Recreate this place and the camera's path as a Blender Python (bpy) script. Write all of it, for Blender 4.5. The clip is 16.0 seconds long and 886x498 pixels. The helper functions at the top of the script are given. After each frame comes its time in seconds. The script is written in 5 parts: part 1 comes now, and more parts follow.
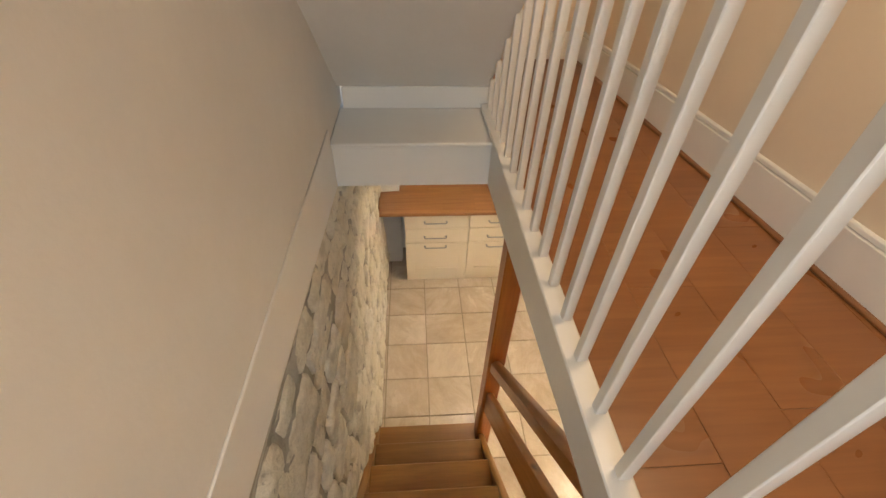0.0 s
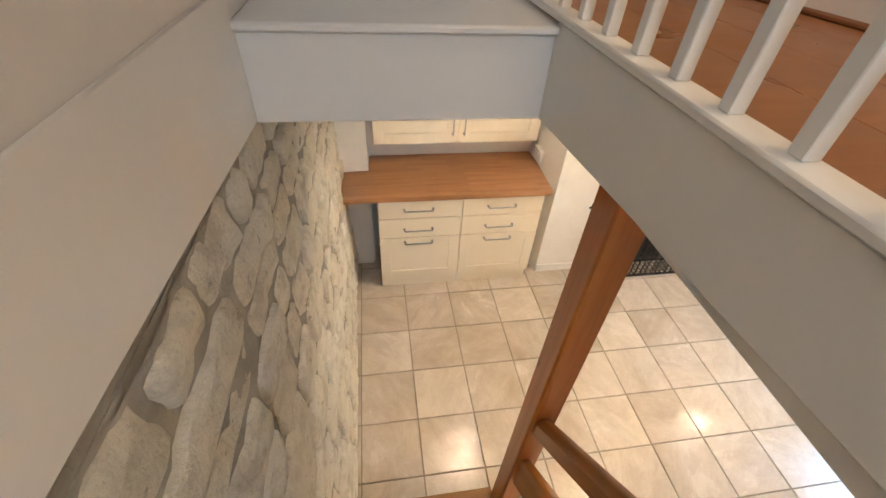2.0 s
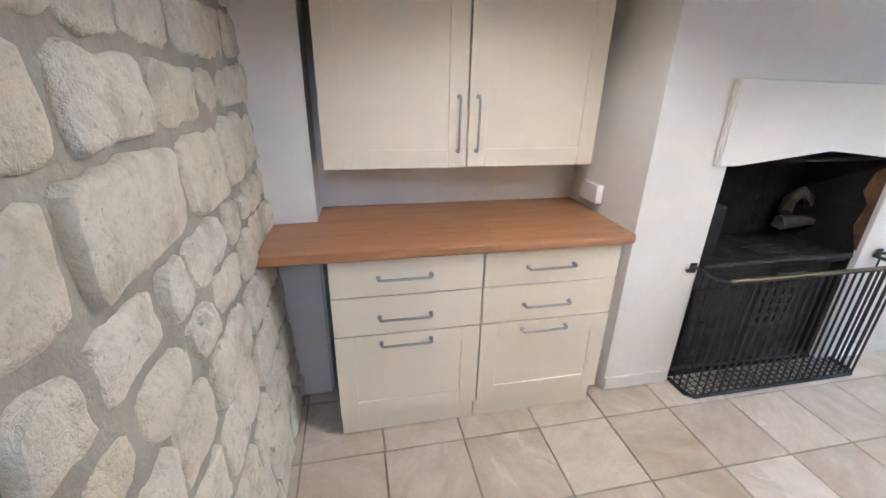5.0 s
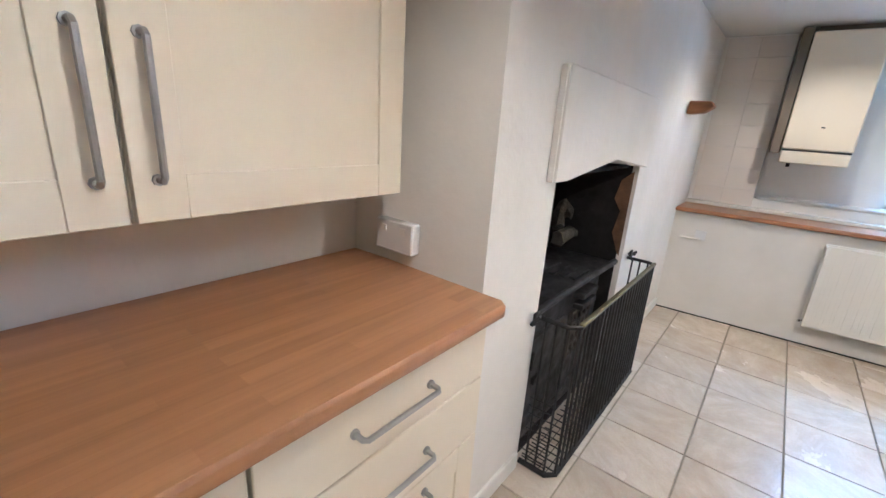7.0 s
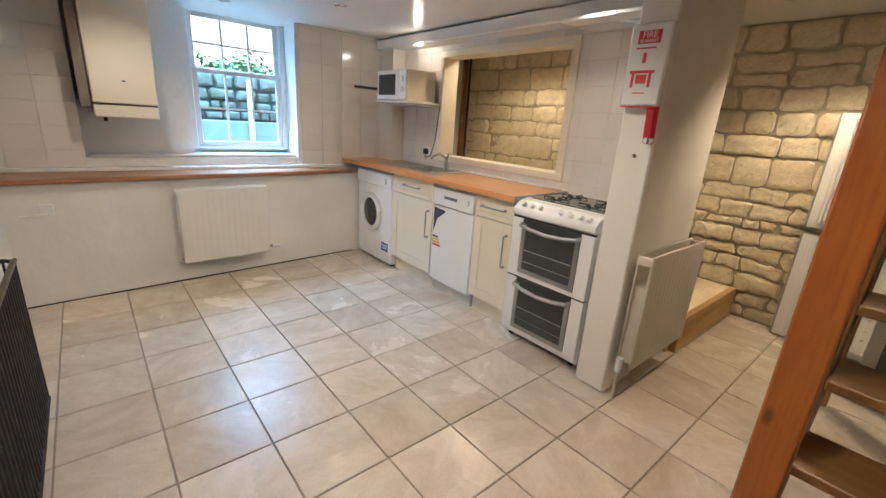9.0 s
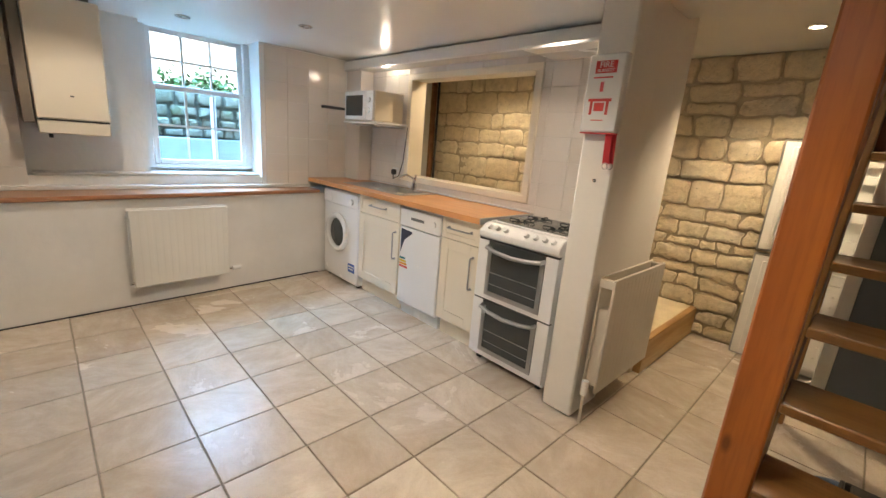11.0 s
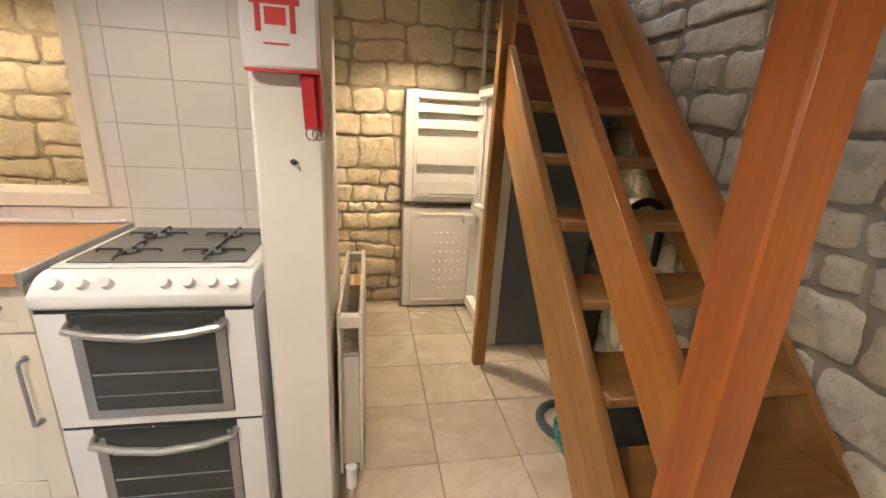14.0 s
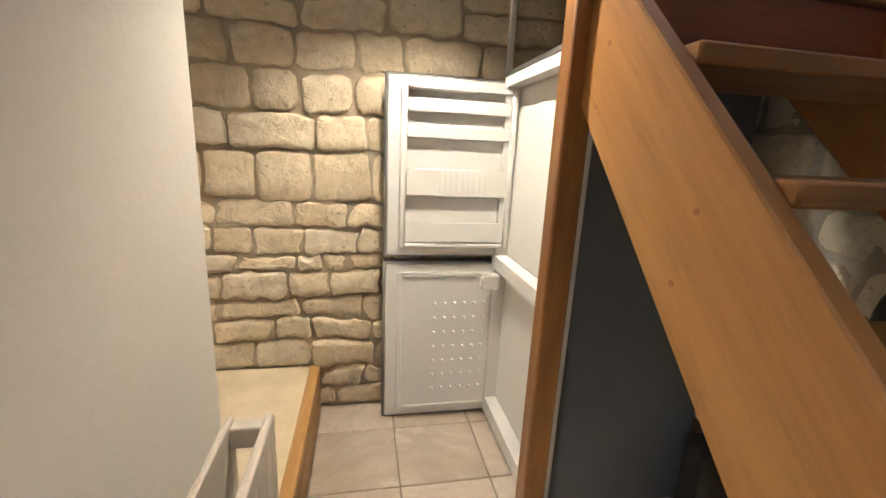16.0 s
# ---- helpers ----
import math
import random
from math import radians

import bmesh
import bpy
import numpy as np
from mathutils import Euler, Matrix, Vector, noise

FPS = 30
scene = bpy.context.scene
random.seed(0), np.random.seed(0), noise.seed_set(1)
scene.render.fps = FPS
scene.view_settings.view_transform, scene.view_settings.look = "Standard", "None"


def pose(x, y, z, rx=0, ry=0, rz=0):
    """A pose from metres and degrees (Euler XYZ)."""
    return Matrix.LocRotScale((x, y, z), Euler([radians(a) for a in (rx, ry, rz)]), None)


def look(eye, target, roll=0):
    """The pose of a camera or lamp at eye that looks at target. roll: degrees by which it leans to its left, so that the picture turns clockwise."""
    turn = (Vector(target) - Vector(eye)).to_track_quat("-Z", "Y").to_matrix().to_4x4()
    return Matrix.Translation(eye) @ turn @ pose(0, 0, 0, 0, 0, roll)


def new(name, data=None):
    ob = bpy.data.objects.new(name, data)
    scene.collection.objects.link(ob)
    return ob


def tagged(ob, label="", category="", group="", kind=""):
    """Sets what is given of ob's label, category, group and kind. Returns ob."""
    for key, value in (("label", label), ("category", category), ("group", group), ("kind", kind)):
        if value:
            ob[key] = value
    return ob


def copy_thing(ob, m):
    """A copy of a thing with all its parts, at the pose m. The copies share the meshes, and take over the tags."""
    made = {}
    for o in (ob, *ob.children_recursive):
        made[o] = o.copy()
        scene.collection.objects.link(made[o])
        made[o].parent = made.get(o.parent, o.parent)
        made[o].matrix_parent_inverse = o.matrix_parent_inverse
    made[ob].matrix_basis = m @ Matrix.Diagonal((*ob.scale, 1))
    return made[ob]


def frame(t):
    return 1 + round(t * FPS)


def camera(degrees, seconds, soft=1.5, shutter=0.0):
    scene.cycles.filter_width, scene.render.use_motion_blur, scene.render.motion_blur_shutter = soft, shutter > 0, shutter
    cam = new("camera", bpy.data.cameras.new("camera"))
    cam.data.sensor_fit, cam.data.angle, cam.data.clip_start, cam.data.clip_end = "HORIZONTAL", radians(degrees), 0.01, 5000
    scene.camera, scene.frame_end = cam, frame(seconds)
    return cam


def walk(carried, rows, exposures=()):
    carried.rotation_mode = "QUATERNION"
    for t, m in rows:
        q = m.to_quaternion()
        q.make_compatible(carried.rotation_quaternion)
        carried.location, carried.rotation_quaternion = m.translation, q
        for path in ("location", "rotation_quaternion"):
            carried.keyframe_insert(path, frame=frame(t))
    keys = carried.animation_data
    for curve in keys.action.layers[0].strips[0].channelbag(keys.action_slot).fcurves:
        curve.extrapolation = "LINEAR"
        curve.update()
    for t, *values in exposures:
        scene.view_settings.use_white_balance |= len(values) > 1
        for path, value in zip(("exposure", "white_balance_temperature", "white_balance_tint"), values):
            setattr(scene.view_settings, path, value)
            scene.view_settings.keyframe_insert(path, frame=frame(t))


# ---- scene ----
cam = camera(93.8, 16.0)
PATH = [
    (0, (0.66, 0.501, 3.079), (0.787, 1.996, 1.757), 1.9),
    (0.5, (0.627, 0.683, 2.939), (0.965, 2.181, 1.657), 2.1),
    (1, (0.579, 0.833, 2.805), (0.839, 2.33, 1.505), 5.3),
    (1.5, (0.59, 0.996, 2.645), (0.81, 2.522, 1.37), 4.2),
    (2, (0.581, 1.164, 2.468), (0.865, 2.639, 1.147), 3.8),
    (2.5, (0.601, 1.315, 2.282), (0.8, 2.87, 1.041), 3.5),
    (3, (0.635, 1.427, 2.108), (0.828, 2.922, 0.794), 1.7),
    (3.2, (0.62, 1.505, 2.058), (0.82, 2.998, 0.742), 1.5),
    (5.3, (0.713, 2.172, 1.414), (1.185, 3.973, 0.683), 1.6),
    (5.5, (0.731, 2.244, 1.384), (1.271, 4.025, 0.651), 2.1),
    (6, (0.731, 2.5, 1.327), (1.486, 4.273, 0.794), 3.5),
    (6.5, (0.809, 2.779, 1.313), (1.834, 4.414, 0.787), 3.3),
    (7, (0.947, 2.999, 1.311), (2.446, 4.185, 0.723), 3.8),
    (7.5, (1.047, 3.113, 1.301), (2.936, 3.454, 0.74), 2.3),
    (8, (1.048, 3.109, 1.298), (2.905, 2.668, 0.703), 4.1),
    (8.5, (0.992, 3.135, 1.295), (2.649, 2.165, 0.697), 5.8),
    (9, (0.985, 3.135, 1.305), (2.429, 1.881, 0.72), 3.9),
    (9.5, (0.972, 3.112, 1.309), (2.33, 1.759, 0.739), 4.1),
    (11.8, (1.028, 3.041, 1.329), (2.415, 1.68, 0.855), 4.8),
    (12, (1.072, 3.024, 1.319), (2.406, 1.621, 0.819), 5.1),
    (12.5, (1.263, 2.976, 1.319), (2.309, 1.355, 0.793), 4.6),
    (13, (1.427, 2.763, 1.297), (2.057, 0.957, 0.712), 4.0),
    (13.5, (1.583, 2.537, 1.305), (1.762, 0.643, 0.689), 4.0),
    (14, (1.707, 2.352, 1.33), (1.358, 0.471, 0.745), 3.1),
    (14.5, (1.677, 2.146, 1.319), (1.141, 0.314, 0.722), 3.2),
    (15, (1.626, 1.904, 1.319), (1.091, 0.075, 0.712), 4.2),
    (15.5, (1.592, 1.571, 1.304), (1.06, -0.276, 0.751), 3.3),
    (16, (1.567, 1.26, 1.244), (1.191, -0.648, 0.777), 2.7),
]
EXPOSURES = [
    (0, 0.12, 8400, 12),
    (1.5, 0.3, 7300, 12),
    (2.5, 0.38, 7300, 12),
    (3.2, 0.58, 6600, 10),
    (5.5, 0.25, 5200, 10),
    (7, 0.15, 5500, 10),
    (7.5, -0.05, 6050, 10),
    (8.3, -0.3, 6200, 10),
    (9, -0.32, 6350, 10),
    (12.5, -0.15, 6900, 10),
    (14.5, 0.12, 6300, 10),
    (15, 0.12, 6500, 10),
    (15.5, 0.2, 6150, 10),
    (16, 0.08, 5500, 10),
]
walk(cam, [(t, look(eye, target, roll)) for t, eye, target, roll in PATH], EXPOSURES)

# ---- world, sun and lamps ----
world = bpy.data.worlds.new("world")
scene.world = world
world.use_nodes = True
wn, wl = world.node_tree.nodes, world.node_tree.links
sky = wn.new("ShaderNodeTexSky")
sky.sky_type, sky.sun_disc, sky.sun_elevation, sky.sun_rotation = "NISHITA", False, radians(48), radians(60)
wl.new(sky.outputs[0], wn["Background"].inputs[0])
wn["Background"].inputs[1].default_value = 0.14


def lamp(name, kind, m, power, colour, size=0.1, spread=None, size_y=None, soft=0.6):
    data = bpy.data.lights.new(name, kind)
    data.energy, data.color = power, colour
    if kind == "AREA":
        data.size = size
        if size_y:
            data.shape, data.size_y = "RECTANGLE", size_y
        if spread:
            data.spread = radians(spread)
    elif kind == "SPOT":
        data.spot_size, data.spot_blend, data.shadow_soft_size = radians(spread or 120), soft, size
    elif kind == "SUN":
        data.angle = radians(size)
    else:
        data.shadow_soft_size = size
    ob = new(name, data)
    ob.matrix_world = m
    return ob


WARM, WARMER, DAY = (1.0, 0.86, 0.70), (1.0, 0.80, 0.54), (0.25, 0.57, 1.0)
lamp("sun", "SUN", look((20, 12, 22), (5, 2, 1)), 2.5, (1, 0.95, 0.88), 0.5)
lamp("window_daylight", "AREA", look((6.1, 2.05, 3.1), (4.7, 2.1, 0.9)), 850, DAY, 1.7, 170, 1.2)
# (1.25, 2.9) and hob spot (2.35, 1.05) are added fill, no known fittings
SPOTS = [(3.95, 2.86, 2.02, 26), (3.95, 1.65, 2.02, 15), (2.45, 2.2, 2.02, 66), (1.25, 2.9, 2.02, 32), (1.42, 0.0, 2.10, 102), (2.35, 1.05, 1.98, 10),
         # corridor lamp at an invented spot, to brighten the stones behind the hatch
         (3.7, 0.1, 2.10, 60)]
for sx, sy, sz, power in SPOTS:
    lamp("downlight_and_fill_beam", "SPOT", look((sx, sy, sz - 0.02), (sx, sy, 0)), power, WARMER if sy < 0.5 else WARM, 0.03, 118 if power == 102 else 150)
lamp("wall_spot_glow", "POINT", pose(4.20, 0.80, 1.93), 5, WARM, 0.03)
# added warm fill for the upper hall; no lamp fitting hangs there
lamp("hall_fill_glow", "POINT", pose(1.45, 1.3, 4.15), 29, WARM, 0.12)
lamp("hall_window_light", "AREA", look((0.7, -1.25, 3.2), (0.3, 0.7, 2.3)), 25, (0.66, 0.80, 1.0), 0.6, 170, 0.9)

# ---- materials ----


def node(nt, kind, **values):
    n = nt.nodes.new(kind)
    for k, v in values.items():
        n.inputs[k].default_value = v
    return n


def mixed(nt, fac, a, b):
    """A colour mix; fac, a and b are sockets or values."""
    m = nt.nodes.new("ShaderNodeMix")
    m.data_type = "RGBA"
    for sock, v in ((m.inputs[0], fac), (m.inputs[6], a), (m.inputs[7], b)):
        if isinstance(v, bpy.types.NodeSocket):
            nt.links.new(v, sock)
        elif isinstance(v, tuple):
            sock.default_value = (*v, 1)
        else:
            sock.default_value = v
    return m.outputs[2]


def ramp(nt, source, lo, hi, a=0.0, b=1.0):
    r = nt.nodes.new("ShaderNodeMapRange")
    r.inputs[1].default_value, r.inputs[2].default_value, r.inputs[3].default_value, r.inputs[4].default_value = lo, hi, a, b
    nt.links.new(source, r.inputs[0])
    return r.outputs[0]


def coords(nt, scale=(1, 1, 1), shift=False, turn=(0, 0, 0), tilt=0.0):
    c = nt.nodes.new("ShaderNodeTexCoord")
    m = node(nt, "ShaderNodeMapping", Scale=scale, Rotation=turn)
    source = c.outputs["Object"]
    if tilt:
        lay = node(nt, "ShaderNodeVectorRotate", Angle=radians(tilt))
        lay.rotation_type = "X_AXIS"
        nt.links.new(source, lay.inputs["Vector"])
        source = lay.outputs[0]
    nt.links.new(source, m.inputs[0])
    if shift:
        info = nt.nodes.new("ShaderNodeObjectInfo")
        v = nt.nodes.new("ShaderNodeVectorMath")
        v.operation = "SCALE"
        v.inputs[3].default_value = 37.0
        comb = nt.nodes.new("ShaderNodeCombineXYZ")
        for i in range(3):
            nt.links.new(info.outputs["Random"], comb.inputs[i])
        nt.links.new(comb.outputs[0], v.inputs[0])
        nt.links.new(v.outputs[0], m.inputs[1])
    return m.outputs[0]


def noise_of(nt, vec, scale, detail=4.0, rough=0.55, warp=0.0):
    n = node(nt, "ShaderNodeTexNoise", Scale=scale, Detail=detail, Roughness=rough, Distortion=warp)
    nt.links.new(vec, n.inputs["Vector"])
    return n.outputs["Fac"]


def surface(name, base, other=None, scale=3.0, fine=60.0, rough=0.5, rough_var=0.12, bump=0.1, bump_dist=0.002, metal=0.0,
            per_object=0.0, shift=False, stretch=(1, 1, 1), coat=0.0, speck=0.25):
    """A surface with broad stains, fine grain, a relief and, if asked, a tint for each object."""
    mat = bpy.data.materials.new(name)
    mat.use_nodes = True
    nt = mat.node_tree
    p = nt.nodes["Principled BSDF"]
    vec = coords(nt, stretch, shift)
    other = other or tuple(c * 0.86 for c in base)
    big = ramp(nt, noise_of(nt, vec, scale, 5), 0.35, 0.68)
    small = noise_of(nt, vec, fine, 3, 0.6)
    col = mixed(nt, big, base, other)
    col = mixed(nt, ramp(nt, small, 0.3, 0.75, 0, speck), col, tuple(c * 0.72 for c in base))
    if per_object:
        info = nt.nodes.new("ShaderNodeObjectInfo")
        hsv = nt.nodes.new("ShaderNodeHueSaturation")
        nt.links.new(ramp(nt, info.outputs["Random"], 0, 1, 1 - per_object, 1 + per_object), hsv.inputs["Value"])
        nt.links.new(col, hsv.inputs["Color"])
        col = hsv.outputs[0]
    nt.links.new(col, p.inputs["Base Color"])
    nt.links.new(ramp(nt, noise_of(nt, vec, scale * 3, 3), 0.3, 0.7, max(0.02, rough - rough_var), min(1, rough + rough_var)), p.inputs["Roughness"])
    p.inputs["Metallic"].default_value = metal
    p.inputs["Coat Weight"].default_value = coat
    if bump:
        b = node(nt, "ShaderNodeBump", Strength=bump, Distance=bump_dist)
        nt.links.new(small, b.inputs["Height"])
        nt.links.new(b.outputs[0], p.inputs["Normal"])
    return mat


def wood(name, light, dark, axis=0, rough=0.4, coat=0.1, ring=9.0, per_object=0.06, knots=True, tilt=0.0):
    """Timber with long grain along one axis."""
    mat = bpy.data.materials.new(name)
    mat.use_nodes = True
    nt = mat.node_tree
    p = nt.nodes["Principled BSDF"]
    st = [1.0, 1.0, 1.0]
    st[axis] = 0.07
    vec = coords(nt, tuple(st), True, (0, 0, 0), tilt)
    g1 = noise_of(nt, vec, ring, 5, 0.6, 0.6)
    g2 = noise_of(nt, vec, 90, 3, 0.6)
    col = mixed(nt, ramp(nt, g1, 0.36, 0.66), light, dark)
    col = mixed(nt, ramp(nt, g2, 0.45, 0.75, 0, 0.35), col, tuple(c * 0.55 for c in dark))
    if knots:
        v2 = coords(nt, tuple(2.2 if i != axis else 0.9 for i in range(3)), True, (0, 0, 0), tilt)
        vor = node(nt, "ShaderNodeTexVoronoi", Scale=2.3)
        nt.links.new(v2, vor.inputs["Vector"])
        col = mixed(nt, ramp(nt, vor.outputs["Distance"], 0.03, 0.075, 0.75, 0), col, tuple(c * 0.3 for c in dark))
    info = nt.nodes.new("ShaderNodeObjectInfo")
    hsv = nt.nodes.new("ShaderNodeHueSaturation")
    nt.links.new(ramp(nt, info.outputs["Random"], 0, 1, 1 - per_object, 1 + per_object), hsv.inputs["Value"])
    nt.links.new(col, hsv.inputs["Color"])
    nt.links.new(hsv.outputs[0], p.inputs["Base Color"])
    nt.links.new(ramp(nt, g1, 0.3, 0.7, rough - 0.08, rough + 0.1), p.inputs["Roughness"])
    p.inputs["Coat Weight"].default_value, p.inputs["Coat Roughness"].default_value = coat, 0.25
    b = node(nt, "ShaderNodeBump", Strength=0.12, Distance=0.001)
    nt.links.new(g2, b.inputs["Height"])
    nt.links.new(b.outputs[0], p.inputs["Normal"])
    return mat


def staves(name, light, dark, long_x=True, sx=0.35, sy=0.028, rough=0.35):
    """Block-glued worktop or laminate boards: rows of staves of unlike shades."""
    mat = bpy.data.materials.new(name)
    mat.use_nodes = True
    nt = mat.node_tree
    p = nt.nodes["Principled BSDF"]
    vec = coords(nt, (1, 1, 1), False, (0, 0, 0 if long_x else radians(90)))
    br = node(nt, "ShaderNodeTexBrick", Scale=1.0)
    br.inputs["Brick Width"].default_value, br.inputs["Row Height"].default_value = sx, sy
    br.inputs["Mortar Size"].default_value, br.inputs["Mortar Smooth"].default_value = 0.0006, 0.3
    br.inputs["Color1"].default_value, br.inputs["Color2"].default_value = (0, 0, 0, 1), (1, 1, 1, 1)
    br.inputs["Mortar"].default_value = (0.5, 0.5, 0.5, 1)
    br.offset_frequency, br.offset = 2, 0.37
    nt.links.new(vec, br.inputs["Vector"])
    grain_v = coords(nt, (0.06, 1, 1) if long_x else (1, 0.06, 1))
    g = noise_of(nt, grain_v, 40, 4, 0.6, 0.3)
    broad = noise_of(nt, coords(nt), 2.0, 3)
    col = mixed(nt, ramp(nt, br.outputs["Color"], 0, 1, 0.18, 0.6), light, dark)
    col = mixed(nt, ramp(nt, g, 0.4, 0.7, 0, 0.4), col, tuple(c * 0.62 for c in dark))
    col = mixed(nt, ramp(nt, broad, 0.35, 0.65, 0, 0.25), col, tuple(min(1, c * 1.15) for c in light))
    nt.links.new(col, p.inputs["Base Color"])
    nt.links.new(ramp(nt, broad, 0.3, 0.7, rough - 0.07, rough + 0.1), p.inputs["Roughness"])
    b = node(nt, "ShaderNodeBump", Strength=0.06, Distance=0.001)
    nt.links.new(g, b.inputs["Height"])
    nt.links.new(b.outputs[0], p.inputs["Normal"])
    return mat


def limestone(name, pale, ochre, grey, bump=0.8, lime=(0.40, 0.37, 0.31)):
    """Rough rubble stone: each piece its own shade, pitted, stained."""
    mat = bpy.data.materials.new(name)
    mat.use_nodes = True
    nt = mat.node_tree
    p = nt.nodes["Principled BSDF"]
    vec = coords(nt)
    info = nt.nodes.new("ShaderNodeObjectInfo")
    big = noise_of(nt, vec, 3.5, 6, 0.6)
    mid = noise_of(nt, vec, 16, 6, 0.65, 0.4)
    small = noise_of(nt, vec, 110, 4, 0.7)
    col = mixed(nt, ramp(nt, info.outputs["Random"], 0, 1, 0, 0.8), pale, ochre)
    col = mixed(nt, ramp(nt, big, 0.42, 0.7, 0, 0.6), col, grey)
    col = mixed(nt, ramp(nt, mid, 0.45, 0.75, 0, 0.55), col, tuple(c * 0.62 for c in ochre))
    col = mixed(nt, ramp(nt, small, 0.5, 0.8, 0, 0.4), col, tuple(c * 0.5 for c in grey))
    smear = noise_of(nt, vec, 6.5, 9, 0.66, 0.3)
    col = mixed(nt, ramp(nt, smear, 0.53, 0.63, 0, 0.72), col, lime)
    pits = noise_of(nt, vec, 38, 3, 0.5)
    col = mixed(nt, ramp(nt, pits, 0.66, 0.74, 0, 0.6), col, tuple(c * 0.4 for c in grey))
    nt.links.new(col, p.inputs["Base Color"])
    p.inputs["Roughness"].default_value = 0.9
    b = node(nt, "ShaderNodeBump", Strength=bump, Distance=0.022)
    add = nt.nodes.new("ShaderNodeMath")
    add.operation = "MULTIPLY_ADD"
    add.inputs[1].default_value = 0.25
    nt.links.new(small, add.inputs[0])
    nt.links.new(mid, add.inputs[2])
    nt.links.new(add.outputs[0], b.inputs["Height"])
    nt.links.new(b.outputs[0], p.inputs["Normal"])
    return mat


def glow(name, colour, strength):
    mat = bpy.data.materials.new(name)
    mat.use_nodes = True
    p = mat.node_tree.nodes["Principled BSDF"]
    p.inputs["Base Color"].default_value = (*colour, 1)
    p.inputs["Emission Color"].default_value, p.inputs["Emission Strength"].default_value = (*colour, 1), strength
    return mat


def glass(name, tint=(1, 1, 1), rough=0.0):
    mat = bpy.data.materials.new(name)
    mat.use_nodes = True
    p = mat.node_tree.nodes["Principled BSDF"]
    p.inputs["Base Color"].default_value, p.inputs["Roughness"].default_value = (*tint, 1), rough
    p.inputs["Transmission Weight"].default_value, p.inputs["IOR"].default_value = 1.0, 1.45
    return mat


M_PLASTER = surface("white painted plaster", (0.78, 0.75, 0.70), (0.72, 0.69, 0.64), 1.4, 45, 0.6, bump=0.25, bump_dist=0.003, speck=0.08)
M_ROUGHCAST = surface("uneven white limewash", (0.82, 0.80, 0.77), (0.74, 0.72, 0.68), 2.2, 14, 0.75, bump=0.5, bump_dist=0.006, speck=0.1)
M_CEILING = surface("gloss white ceiling paint", (0.80, 0.79, 0.77), (0.785, 0.775, 0.75), 0.8, 30, 0.24, 0.02, bump=0.05, speck=0.04)
M_HALL = surface("cream hall paint", (0.76, 0.64, 0.50), (0.70, 0.58, 0.45), 1.2, 50, 0.6, bump=0.15, speck=0.06)
M_GLOSS = surface("white gloss woodwork", (0.78, 0.77, 0.74), (0.75, 0.735, 0.70), 1.5, 40, 0.34, 0.03, bump=0.08, speck=0.05)
M_UNIT = surface("cream shaker paint", (0.80, 0.73, 0.60), (0.77, 0.69, 0.56), 1.5, 60, 0.38, 0.06, bump=0.06, speck=0.05)
M_RADDARK = surface("darker cream radiator enamel", (0.60, 0.55, 0.47), (0.54, 0.49, 0.41), 2, 60, 0.38, 0.06, bump=0.03, speck=0.04)
M_STEEL = surface("brushed steel", (0.46, 0.46, 0.46), (0.40, 0.40, 0.40), 4, 160, 0.42, 0.08, bump=0.05, metal=1.0)
# dark brown for the painted shade beside the boiler, and for its flue
M_SHADEBOARD = surface("brown of boiler shade and flue", (0.20, 0.165, 0.13), (0.15, 0.12, 0.10), 3, 40, 0.7, bump=0.2)
# the blue cast of skylight on a white wall is put into this colour
M_YARDPAINT = surface("weathered pale paint with skylight blue", (0.30, 0.35, 0.38), (0.22, 0.27, 0.30), 3, 30, 0.85, bump=0.5, bump_dist=0.01)
M_CHROME = surface("bright chrome", (0.75, 0.75, 0.76), None, 4, 60, 0.08, 0.04, bump=0, metal=1.0, speck=0.02)
M_WHITE = surface("white enamel", (0.82, 0.82, 0.82), (0.79, 0.79, 0.79), 2, 60, 0.22, 0.06, bump=0.02, speck=0.02)
M_LINER = surface("white fridge liner", (0.82, 0.81, 0.78), (0.78, 0.77, 0.74), 2, 60, 0.35, 0.06, bump=0.02, speck=0.03)
M_RAD = surface("radiator enamel", (0.78, 0.76, 0.71), (0.72, 0.70, 0.65), 2, 60, 0.35, 0.06, bump=0.03, speck=0.03)
M_GREYSIDE = surface("grey appliance side", (0.13, 0.14, 0.15), (0.10, 0.11, 0.12), 2, 90, 0.42, 0.08, bump=0.1, speck=0.1)
M_BLACK = surface("matt black iron", (0.012, 0.012, 0.014), (0.024, 0.022, 0.022), 6, 70, 0.6, 0.15, bump=0.4, speck=0.3)
M_SOOT = surface("sooty firebrick", (0.008, 0.007, 0.007), (0.018, 0.015, 0.014), 4, 30, 0.9, bump=0.6, bump_dist=0.01)
M_RUST = surface("scorched brick", (0.25, 0.13, 0.07), (0.10, 0.06, 0.04), 9, 40, 0.9, bump=0.6, bump_dist=0.01)
M_ASH = surface("grey ash", (0.09, 0.078, 0.07), (0.03, 0.027, 0.025), 16, 70, 0.95, bump=0.8, bump_dist=0.01)
M_DARKGLASS = surface("dark oven glass", (0.045, 0.05, 0.05), None, 3, 60, 0.06, 0.03, bump=0, speck=0.0)
M_RUBBER = surface("black rubber", (0.02, 0.02, 0.022), None, 4, 80, 0.55, bump=0.1)
